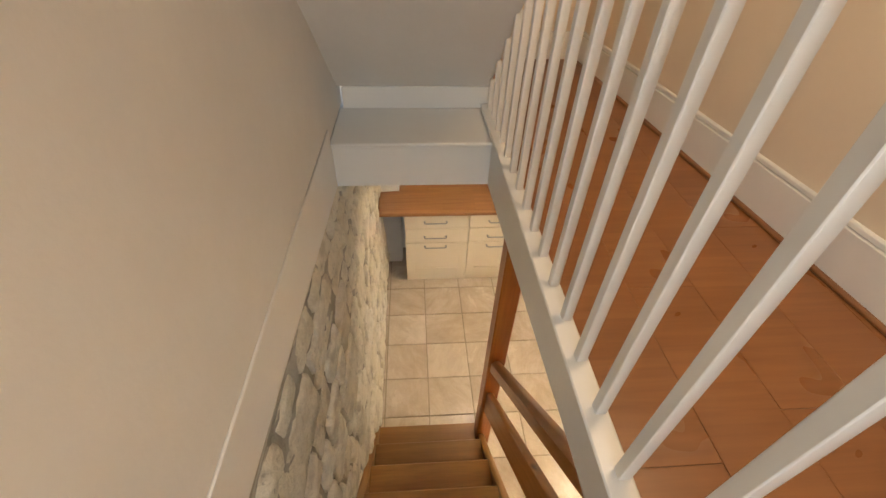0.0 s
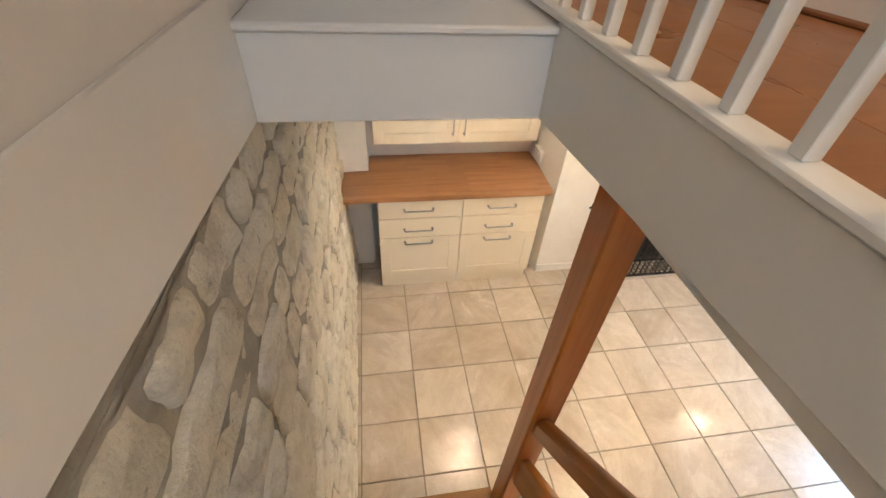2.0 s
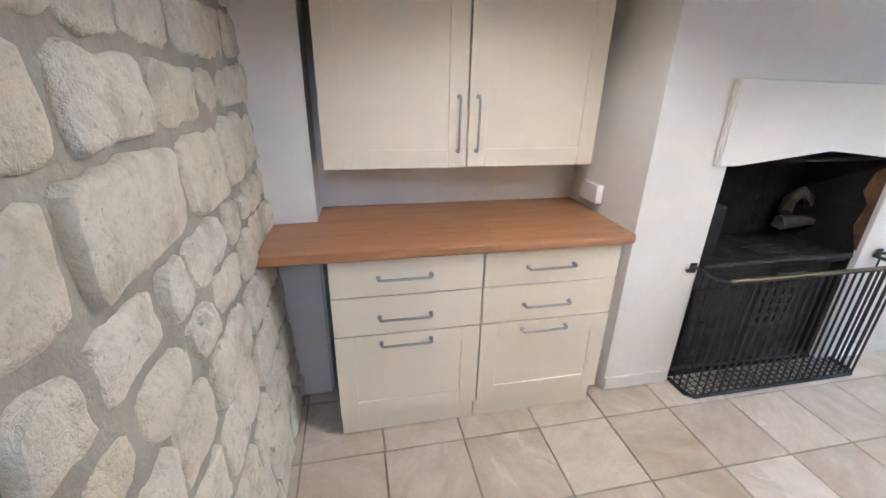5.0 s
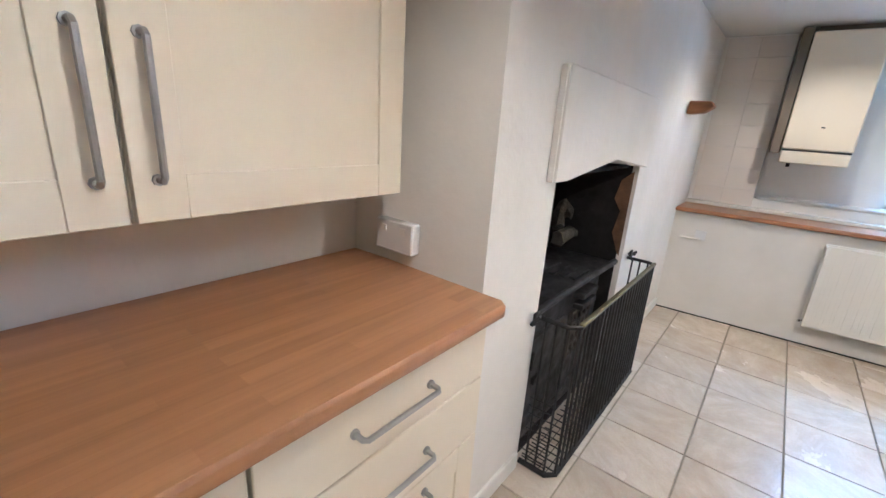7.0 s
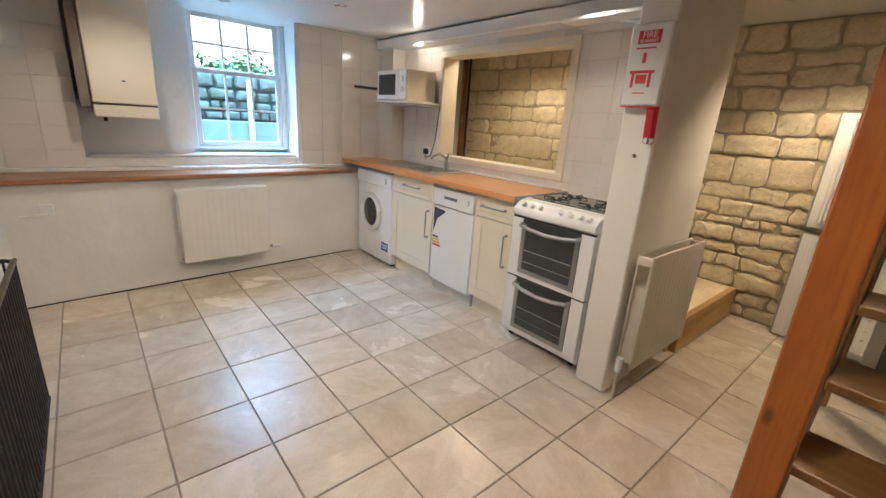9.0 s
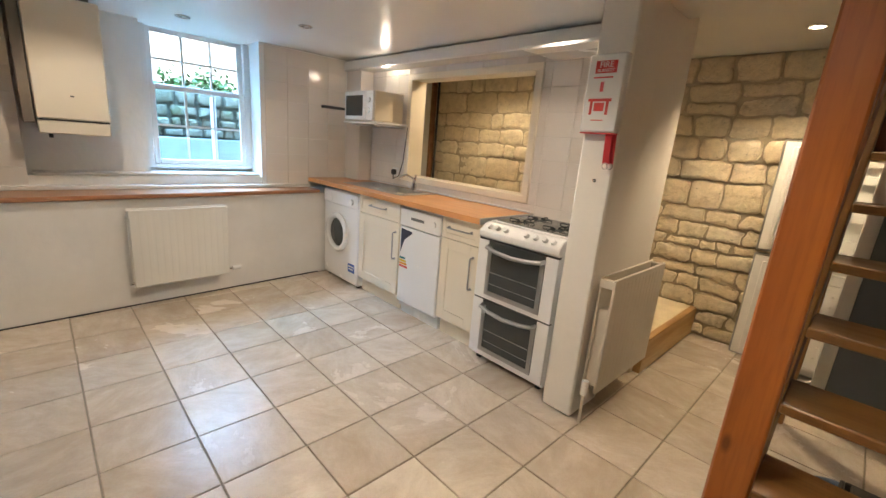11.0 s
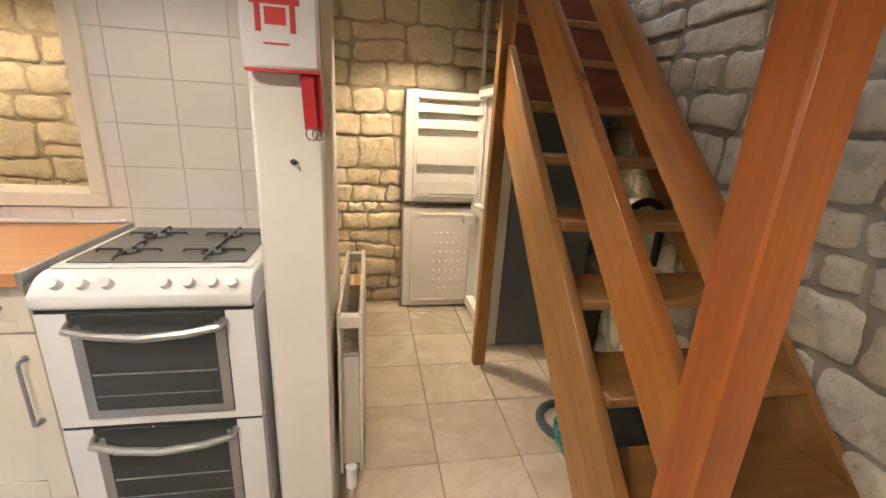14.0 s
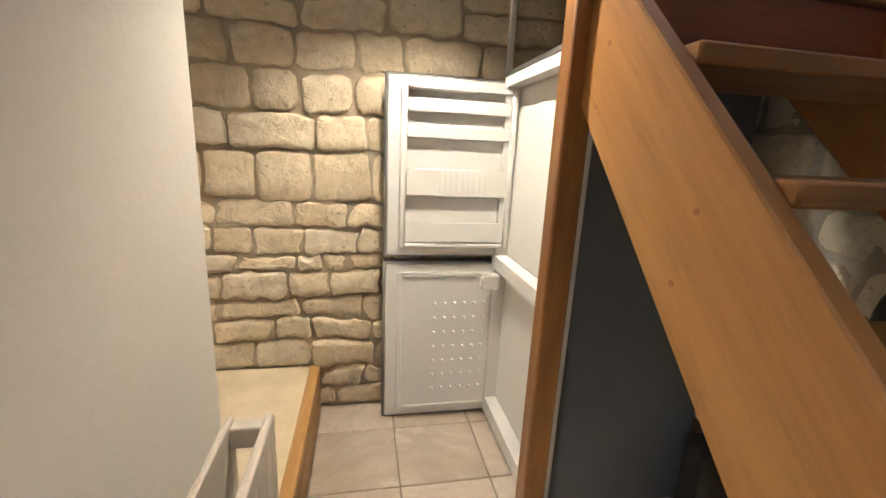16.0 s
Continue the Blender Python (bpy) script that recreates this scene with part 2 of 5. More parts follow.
M_RED = surface("red webbing", (0.55, 0.02, 0.03), (0.42, 0.015, 0.02), 12, 220, 0.7, bump=0.3)
M_BLUEPAPER = surface("blue label", (0.05, 0.12, 0.42), None, 6, 60, 0.4, bump=0)
M_REDPRINT = surface("red print", (0.66, 0.05, 0.05), None, 6, 60, 0.5, bump=0)
M_NAVY = surface("dark navy print", (0.03, 0.04, 0.08), None, 6, 60, 0.4, bump=0)
M_YELLOW = surface("yellow printed plastic", (0.75, 0.55, 0.03), (0.62, 0.42, 0.02), 12, 60, 0.4, bump=0.05)
M_ORANGEPRINT = surface("orange print", (0.8, 0.35, 0.05), None, 6, 60, 0.5, bump=0)
M_TEAL = surface("teal plastic", (0.02, 0.22, 0.26), None, 6, 60, 0.35, bump=0.05)
M_BLUEGREY = surface("blue grey plastic", (0.10, 0.13, 0.17), None, 6, 60, 0.45, bump=0.05)
M_ORANGEWOOD = wood("orange stained pine upright", (0.46, 0.14, 0.022), (0.35, 0.09, 0.013), 2, 0.36, 0.25)
M_SLOPEWOOD = wood("orange stained pine along the flight", (0.43, 0.165, 0.034), (0.31, 0.10, 0.018), 1, 0.34, 0.25, tilt=44.6)
M_STRING = wood("golden pine string", (0.40, 0.20, 0.055), (0.30, 0.14, 0.036), 1, 0.42, 0.15, tilt=44.6)
M_GOLDPOST = wood("golden pine upright", (0.36, 0.165, 0.042), (0.25, 0.105, 0.025), 2, 0.42, 0.15)
M_TREAD = wood("brown stained pine across", (0.31, 0.15, 0.042), (0.22, 0.098, 0.025), 0, 0.42, 0.15)
M_WORKTOP = staves("block beech worktop", (0.46, 0.235, 0.115), (0.25, 0.112, 0.048), True, 0.30, 0.036)
M_COUNTER = staves("orange beech laminate", (0.62, 0.30, 0.12), (0.50, 0.22, 0.08), True)
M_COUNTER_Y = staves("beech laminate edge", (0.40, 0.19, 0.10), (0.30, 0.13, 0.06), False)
M_LAMINATE = staves("red brown laminate boards", (0.31, 0.125, 0.046), (0.19, 0.070, 0.024), True, 0.9, 0.12, 0.3)
M_BEAD = wood("brown bead", (0.30, 0.13, 0.05), (0.2, 0.08, 0.03), 1)
M_PLINTHWOOD = wood("golden pine edging", (0.52, 0.30, 0.10), (0.38, 0.20, 0.06), 1)
M_STONE_L = limestone("pale rubble limestone", (0.80, 0.76, 0.66), (0.72, 0.65, 0.50), (0.64, 0.61, 0.54), 0.9, (0.50, 0.46, 0.38))
M_STONE_F = limestone("golden rubble limestone", (0.80, 0.70, 0.52), (0.70, 0.57, 0.37), (0.60, 0.52, 0.38), 0.9, (0.56, 0.47, 0.34))
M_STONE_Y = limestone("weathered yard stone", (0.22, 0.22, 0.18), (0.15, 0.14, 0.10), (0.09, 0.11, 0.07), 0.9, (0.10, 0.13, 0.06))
M_MORTAR = surface("grey lime mortar", (0.46, 0.43, 0.37), (0.31, 0.285, 0.24), 9, 70, 0.95, bump=0.9, bump_dist=0.006)
M_MORTAR_F = surface("sandy mortar", (0.50, 0.42, 0.30), (0.36, 0.29, 0.20), 5, 70, 0.95, bump=0.9, bump_dist=0.006)
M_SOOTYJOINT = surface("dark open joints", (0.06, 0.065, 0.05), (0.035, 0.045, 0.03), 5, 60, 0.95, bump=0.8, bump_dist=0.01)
M_GROUT = surface("sandy grout", (0.33, 0.28, 0.21), (0.24, 0.20, 0.15), 5, 90, 0.9, bump=0.4)
M_WALLTILE = surface("cream white wall tile", (0.76, 0.71, 0.66), (0.72, 0.67, 0.61), 2, 40, 0.16, 0.05, bump=0.02, speck=0.03, per_object=0.015, shift=True)
M_TILEGROUT = surface("pale wall grout", (0.66, 0.61, 0.54), None, 5, 90, 0.8, bump=0.3)
M_SAND = surface("sandy plaster ledge", (0.72, 0.61, 0.43), (0.60, 0.50, 0.34), 6, 60, 0.9, bump=0.6, bump_dist=0.008)
M_GLASS = glass("window glass")


def floor_tile_material():
    """Marbled ceramic: cloudy cream with tan and pink veils, a satin glaze."""
    mat = bpy.data.materials.new("marbled floor tile")
    mat.use_nodes = True
    nt = mat.node_tree
    p = nt.nodes["Principled BSDF"]
    vec = coords(nt, (1, 1, 1), True)
    info = nt.nodes.new("ShaderNodeObjectInfo")
    flow = nt.nodes.new("ShaderNodeVectorRotate")
    flow.rotation_type = "Z_AXIS"
    nt.links.new(ramp(nt, info.outputs["Random"], 0, 1, 0, 25.0), flow.inputs["Angle"])
    nt.links.new(vec, flow.inputs["Vector"])
    drawn = node(nt, "ShaderNodeMapping", Scale=(0.55, 1.0, 1.0))
    nt.links.new(flow.outputs[0], drawn.inputs[0])
    cloud = noise_of(nt, drawn.outputs[0], 3.4, 7, 0.6, 0.25)
    vein = noise_of(nt, drawn.outputs[0], 9, 10, 0.72, 0.35)
    fine = noise_of(nt, vec, 120, 3, 0.6)
    base = mixed(nt, ramp(nt, info.outputs["Random"], 0, 1, 0, 1), (0.64, 0.55, 0.44), (0.43, 0.345, 0.255))
    col = mixed(nt, ramp(nt, cloud, 0.3, 0.72, 0, 0.85), base, (0.63, 0.565, 0.49))
    col = mixed(nt, ramp(nt, vein, 0.42, 0.78, 0, 0.6), col, (0.34, 0.26, 0.18))
    col = mixed(nt, ramp(nt, vein, 0.45, 0.15, 0, 0.35), col, (0.70, 0.65, 0.58))
    col = mixed(nt, ramp(nt, fine, 0.5, 0.8, 0, 0.15), col, (0.30, 0.24, 0.18))
    nt.links.new(col, p.inputs["Base Color"])
    nt.links.new(ramp(nt, cloud, 0.3, 0.7, 0.15, 0.30), p.inputs["Roughness"])
    b = node(nt, "ShaderNodeBump", Strength=0.35, Distance=0.003)
    nt.links.new(vein, b.inputs["Height"])
    nt.links.new(b.outputs[0], p.inputs["Normal"])
    return mat


M_FLOORTILE = floor_tile_material()

# ---- mesh helpers ----


def bx(bm, a, b, bevel=0.0, segments=1):
    """A box between two corners, with its edges eased."""
    a, b = [min(p, q) for p, q in zip(a, b)], [max(p, q) for p, q in zip(a, b)]
    v = [bm.verts.new((x, y, z)) for x in (a[0], b[0]) for y in (a[1], b[1]) for z in (a[2], b[2])]
    faces = [bm.faces.new([v[i] for i in q]) for q in ((0, 1, 3, 2), (4, 6, 7, 5), (0, 4, 5, 1), (2, 3, 7, 6), (0, 2, 6, 4), (1, 5, 7, 3))]
    if bevel:
        edges = list({e for f in faces for e in f.edges})
        bmesh.ops.bevel(bm, geom=edges, offset=bevel, segments=segments, affect="EDGES", clamp_overlap=True)
    return bm


def prism(bm, outline, a, b, axis=0, bevel=0.0):
    """An outline (in the two other axes, in order) drawn out along an axis from a to b."""
    def at(p, d):
        q = list(p)
        q.insert(axis, d)
        return q
    lo = [bm.verts.new(at(p, a)) for p in outline]
    hi = [bm.verts.new(at(p, b)) for p in outline]
    n = len(outline)
    faces = [bm.faces.new(lo), bm.faces.new(hi[::-1])]
    faces += [bm.faces.new((lo[i], hi[i], hi[(i + 1) % n], lo[(i + 1) % n])) for i in range(n)]
    if bevel:
        bmesh.ops.bevel(bm, geom=list({e for f in faces for e in f.edges}), offset=bevel, segments=1, affect="EDGES", clamp_overlap=True)
    return bm


def tube(bm, points, r, seg=10, closed=False):
    """A round bar along points."""
    pts = [Vector(p) for p in points]
    rings, n = [], len(points)
    up = None
    for i, p in enumerate(pts):
        a = pts[(i - 1) % n] if (closed or i > 0) else p
        b = pts[(i + 1) % n] if (closed or i < n - 1) else p
        d = (b - a).normalized()
        if up is None:
            up = d.orthogonal().normalized()
        up = (up - d * up.dot(d)).normalized()
        side = d.cross(up)
        rings.append([bm.verts.new(p + r * (math.cos(2 * math.pi * k / seg) * up + math.sin(2 * math.pi * k / seg) * side)) for k in range(seg)])
    pairs = list(zip(rings, rings[1:])) + ([(rings[-1], rings[0])] if closed else [])
    for p, q in pairs:
        for k in range(seg):
            bm.faces.new((p[k], p[(k + 1) % seg], q[(k + 1) % seg], q[k]))
    if not closed:
        bm.faces.new(rings[0][::-1])
        bm.faces.new(rings[-1])
    return bm


def disc(bm, centre, r, depth, axis=2, seg=24, r2=None):
    """A short drum or cone from centre along an axis."""
    d = Vector((0, 0, 0))
    d[axis] = depth
    c = Vector(centre)
    i, j = [k for k in range(3) if k != axis]
    rings = []
    for q, rad in ((c, r), (c + d, r if r2 is None else r2)):
        ring = []
        for k in range(seg):
            v = Vector(q)
            v[i] += rad * math.cos(2 * math.pi * k / seg)
            v[j] += rad * math.sin(2 * math.pi * k / seg)
            ring.append(bm.verts.new(v))
        rings.append(ring)
    for k in range(seg):
        bm.faces.new((rings[0][k], rings[0][(k + 1) % seg], rings[1][(k + 1) % seg], rings[1][k]))
    bm.faces.new(rings[0])
    bm.faces.new(rings[1][::-1])
    return bm


def mesh_of(name, bm, material, smooth=True):
    bmesh.ops.recalc_face_normals(bm, faces=bm.faces)
    me = bpy.data.meshes.new(name)
    bm.to_mesh(me)
    bm.free()
    me.materials.append(material)
    if smooth:
        me.shade_smooth()
        me.set_sharp_from_angle(angle=radians(38))
    return me


def part(name, bm, material, parent=None, label=""):
    ob = new(name, mesh_of(name, bm, material))
    ob.parent = parent
    return tagged(ob, label)


def thing(name, label, category, at=(0, 0, 0), turn=0.0, group=""):
    ob = new(name)
    ob.empty_display_size = 0.1
    ob.location, ob.rotation_euler = at, (0, 0, radians(turn))
    return tagged(ob, label, category, group)


def single(name, bm, material, label, category, group="", at=(0, 0, 0)):
    ob = new(name, mesh_of(name, bm, material))
    ob.location = at
    return tagged(ob, label, category, group)


def struct(name, bm, material, label="", parent=None):
    ob = new(name, mesh_of(name, bm, material))
    ob.parent = parent
    return tagged(ob, label, "", "", "structure")


def boxes(*pairs, bevel=0.0):
    bm = bmesh.new()
    for a, b in pairs:
        bx(bm, a, b, bevel)
    return bm

# ---- the structure ----
XL, XR = 0.33, 4.66            # stone wall, far end of the slanting dado under the window
DADO = lambda y: 4.704 - 0.066 * y   # the dado runs a little askew
YS, YF = -0.60, 3.57           # far stone wall, chimney breast
CEIL, UP = 2.03, 2.25          # kitchen ceiling, upper floor
WIN_X, WIN_Y0, WIN_Y1, WIN_Z0 = 5.08, 1.67, 2.40, 0.95

struct("floor", boxes(((-0.1, -1.1, -0.2), (5.4, 4.5, -0.009))), M_GROUT, "sandy grout bed under the kitchen tiles")
wall_stone = struct("wall_west", prism(bmesh.new(), [(-0.1, -0.009), (0.345, -0.009), (0.274, 2.019), (-0.1, 2.019)], -0.9, 3.83, 1), M_MORTAR, "lime mortared rubble wall beside the stairs")
struct("wall_west_head", prism(bmesh.new(), [(2.148, 2.02), (2.6, 2.02), (2.6, 2.23), (-0.9, 2.23), (-0.9, 2.02)], -0.1, 0.272, 0), M_MORTAR, "mortared head of the rubble wall")
wall_far = struct("wall_south", boxes(((-0.1, -0.9, -0.009), (5.75, -0.615, 2.3))), M_MORTAR_F, "rubble wall behind the passage")
struct("wall_north", boxes(((-0.1, 4.03, -0.009), (5.2, 4.4, CEIL)), ((-0.1, 3.83, -0.009), (0.51, 4.03, CEIL)),
                           ((-0.1, 3.80, 0.90), (0.51, 3.83, CEIL)), ((0.33, 3.80, 0), (0.50, 3.83, 0.9))), M_ROUGHCAST, "white painted recess wall with a pier")
FX0, FX1, FZ = 2.24, 3.22, 1.155
bm = prism(bmesh.new(), [(1.79, 4.03), (1.79, 3.76), (1.86, YF), (FX0, YF), (FX0, 4.03)], 0, CEIL, 2)
bx(bm, *((FX1, YF, 0), (5.2, 4.03, CEIL)))
prism(bm, [(FX0, FZ), (2.74, 1.21), (FX1, FZ), (FX1, CEIL), (FX0, CEIL)], YF, 4.03, 1)
struct("chimney_breast", bm, M_ROUGHCAST, "white limewashed chimney breast round the hearth opening")
struct("fireback", boxes(((FX0, 3.99, 0), (FX1, 4.03, 1.15)), ((FX0 - 0.001, 3.60, 0), (FX0 + 0.012, 3.99, 1.19)), ((FX1 - 0.012, 3.60, 0), (FX1 + 0.001, 3.99, 1.19)), ((FX0 + .012, 3.62, 1.145), (FX1 - .012, 3.99, 1.16)), ((FX0, YF + .02, -0.005), (FX1, 3.99, 0.012))), M_SOOT,
       "soot blackened lining of the hearth")
struct("fire_cheek", prism(bmesh.new(), [(3.585, 1.13), (3.64, 1.08), (3.66, 0.98), (3.62, 0.92), (3.64, 0.80), (3.60, 0.70), (3.585, 0.68)], FX1 - 0.016, FX1 - 0.013, 0), M_RUST, "scorched brick cheek of the hearth")
# window wall
bm = boxes(((5.3, 0.46, 0.0), (5.72, 0.62, 2.1)), ((4.85, 0.45, 0.84), (5.3, WIN_Y0 - 0.04, 2.1)), ((4.98, 3.12, 0.84), (5.3, 3.2, 2.1)),
           ((4.85, 3.14, 0.84), (5.3, YF, 2.1)), ((5.13, WIN_Y0 - .04, 0.84), (5.3, 3.14, WIN_Z0)),
           ((5.0, WIN_Y1 + 0.04, 0.90), (5.3, 3.14, 2.1)), ((4.86, 1.45, 0.84), (5.13, 3.14, 0.905)))
prism(bm, [(DADO(0.5), 0.5), (5.3, 0.5), (5.3, YF), (DADO(YF), YF)], 0.0, 0.78, 2)
struct("wall_east", bm, M_ROUGHCAST, "white wall under and round the kitchen window")
# hatch wall, with the opening to the corridor
HX0, HX1, HZ0, HZ1, HY = 2.71, 3.985, 1.015, 1.835, 0.64
bm = boxes(((1.86, 0.50, 0), (HX0 - 0.02, HY - 0.006, 2.1)), ((HX1 + 0.02, 0.50, 0), (4.85, HY - 0.006, 2.1)), ((HX0 - 0.02, 0.50, 0), (HX1 + 0.02, HY - 0.006, HZ0 - 0.02)), ((HX0 - 0.02, 0.50, HZ1 + 0.02), (HX1 + 0.02, HY - 0.006, 2.1)))
struct("wall_hatch", bm, M_TILEGROUT, "cream partition wall with a serving hatch")
struct("hatch_lining", boxes(((HX0 - 0.055, 0.49, HZ0 - 0.05), (HX1 + 0.055, HY + 0.016, HZ0)), ((HX0 - 0.055, 0.49, HZ1), (HX1 + 0.055, HY + 0.016, HZ1 + 0.05)),
                             ((HX0 - 0.055, 0.49, HZ0), (HX0, HY + 0.016, HZ1)), ((HX1, 0.49, HZ0), (HX1 + 0.055, HY + 0.016, HZ1)), bevel=0.003), M_UNIT, "cream painted lining round the hatch")
struct("partition_end", boxes(((1.848, 0.46, 0), (1.99, 0.945, 2.1)), bevel=0.008), M_PLASTER, "white plastered edge of the partition wall")
struct("pillar", boxes(((1.82, 0.947, 0), (1.99, 1.24, 2.1)), bevel=0.010), M_PLASTER, "white plastered end of the partition wall")
struct("pipe_boxing", boxes(((4.60, HY, 0.9), (4.85, 0.78, 2.02))), M_WALLTILE, "boxed pipes in the corner")
# ceilings
struct("ceiling", boxes(((XL - .3, 2.175, CEIL), (5.3, 4.3, UP - .03)), ((1.03, 0.62, CEIL), (5.3, 2.175, UP - .03))), M_CEILING, "glossy white kitchen ceiling")
struct("ceiling_passage", boxes(((1.03, -0.9, 2.10), (5.75, 0.62, UP - .03)), ((-0.1, -0.9, 2.10), (1.03, -0.25, UP - .03))), M_CEILING, "white ceiling over the passage")
struct("ceiling_beam", boxes(((2.03, 0.64, 1.93), (4.85, 0.82, 2.02)), bevel=0.01), M_CEILING, "white painted bulkhead over the hatch")

# stairwell and the hall above
struct("stairwell_apron", prism(bx(bmesh.new(), (0.30, 2.151, 2.02), (1.03, 2.175, 2.22), 0.003), [(2.15, 2.02), (2.15, 2.25), (-0.2, 2.25), (-0.2, 2.195)], 1.00, 1.03, 0, 0.003), M_GLOSS, "white boards lining the stairwell")
struct("stairwell_ledge", boxes(((0.30, 2.13, 2.222), (1.005, 2.51, 2.242)), bevel=0.006), M_GLOSS, "white boxed ledge over the stair foot")
struct("stairwell_riser", boxes(((0.32, 2.50, 2.243), (1.03, 2.52, 2.35)), bevel=0.003), M_GLOSS, "white board behind the ledge")
struct("baluster_base", boxes(((0.992, -0.2, 2.251), (1.050, 2.50, 2.268)), bevel=0.004), M_GLOSS, "white capping under the balusters")
bm = prism(bmesh.new(), [(2.51, 2.35), (2.61, 2.35), (0.02, 4.85), (-0.08, 4.75)], 0.28, 1.03, 0)
struct("upper_flight_soffit", bm, M_PLASTER, "white plastered underside of the next flight")
struct("wall_stairwell", prism(bx(bmesh.new(), (0.0, -1.4, 2.235), (0.298, 2.6, 4.6), 0.002), [(2.148, 2.02), (2.148, 2.232), (-1.4, 2.232), (-1.4, 2.222), (-0.2, 2.195)], 0.0, 0.294, 0, 0.003), M_PLASTER, "cream plaster wall above the stone")
struct("stairwell_lining", prism(bmesh.new(), [(2.148, 2.025), (2.148, 2.30), (-0.2, 2.30), (-0.2, 2.20)], 0.2985, 0.306, 0, 0.003), M_GLOSS, "white board lining the stair wall")
struct("hall_floor_slab", boxes(((1.052, -0.25, UP - .03), (2.25, 3.3, UP - 0.008)), ((0.0, -1.4, UP - .03), (2.25, -0.25, UP - 0.008))), M_LAMINATE, "bed under the hall boards")
struct("wall_hall_east", prism(bmesh.new(), [(2.055, -1.5), (2.3, -1.5), (2.0, 3.4), (1.712, 3.4)], UP, 4.6, 2), M_HALL, "cream painted hall wall")
struct("wall_hall_north", boxes(((1.03, 3.28, UP), (1.72, 3.4, 4.6)), ((1.03, 2.62, UP), (1.06, 3.28, 4.6))), M_HALL, "cream painted wall at the hall's end")
struct("wall_hall_south", boxes(((0.0, -1.5, UP), (2.3, -1.4, 4.6))), M_HALL, "cream painted wall behind the stair head")
struct("ceiling_hall", boxes(((0.0, -1.5, 4.6), (2.3, 3.4, 4.7))), M_PLASTER, "white hall ceiling")


def along_hall(off0, off1, z0, z1, bevel=0.0):
    # a strip that follows the slanted hall wall, between two distances out from it
    line = lambda y, o: 2.055 - (y + 1.5) * 0.07 - o
    return prism(bmesh.new(), [(line(-1.4, off0), -1.4), (line(-1.4, off1), -1.4), (line(3.28, off1), 3.28), (line(3.28, off0), 3.28)], z0, z1, 2, bevel)


struct("baseboard", along_hall(0.001, 0.025, UP, UP + 0.15, 0.002), M_GLOSS, "tall white moulded skirting in the hall")
struct("baseboard_moulding", along_hall(0.001, 0.019, UP + 0.151, UP + 0.172, 0.005), M_GLOSS, "white moulded top of the hall skirting")
struct("baseboard_return", boxes(((1.06, 3.255, UP), (1.695, 3.28, UP + 0.16)), bevel=0.002), M_GLOSS, "white skirting across the hall's end")
struct("floor_bead", along_hall(0.026, 0.045, UP, UP + 0.016, 0.005), M_BEAD, "brown bead along the skirting")
struct("skirting_hearth", boxes(((1.86, YF - 0.014, 0), (FX0 - 0.02, YF, 0.075)), ((FX1 + .04, YF - 0.014, 0), (4.465, YF, 0.075)), bevel=0.004), M_GLOSS, "low white skirting beside the hearth")

# raised step in the corridor
struct("corridor_step", boxes(((1.815, YS, 0), (4.45, 0.50, 0.215)), ((4.45, YS, 0), (5.7, 0.46, 0.215))), M_SAND, "raised sandy plaster floor of the corridor")
struct("step_edging", boxes(((1.77, YS, 0.0), (1.815, 0.46, 0.222)), bevel=0.004), M_PLINTHWOOD, "golden pine edging of the raised floor")
struct("corridor_end", boxes(((5.6, YS, 0.216), (5.7, 0.455, 2.095))), M_PLASTER, "white wall at the corridor's end")

# thin black strip paints in the shadow gap where dado meets floor
struct("dado_shadow_strip", prism(bmesh.new(), [(DADO(1.2) - 0.004, 1.2), (DADO(1.2) + 0.002, 1.2), (DADO(YF) + 0.002, YF), (DADO(YF) - 0.004, YF)], 0.0, 0.009, 2), M_BLACK, "black strip drawn for the shadow gap at the dado's foot")

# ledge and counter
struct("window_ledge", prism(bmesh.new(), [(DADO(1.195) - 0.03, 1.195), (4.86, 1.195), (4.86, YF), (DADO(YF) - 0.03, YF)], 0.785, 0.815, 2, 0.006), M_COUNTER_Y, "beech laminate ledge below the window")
struct("ledge_upstand", boxes(((4.78, 1.20, 0.816), (4.86, YF, 0.84)), bevel=0.003), M_ROUGHCAST, "low white upstand behind the ledge")

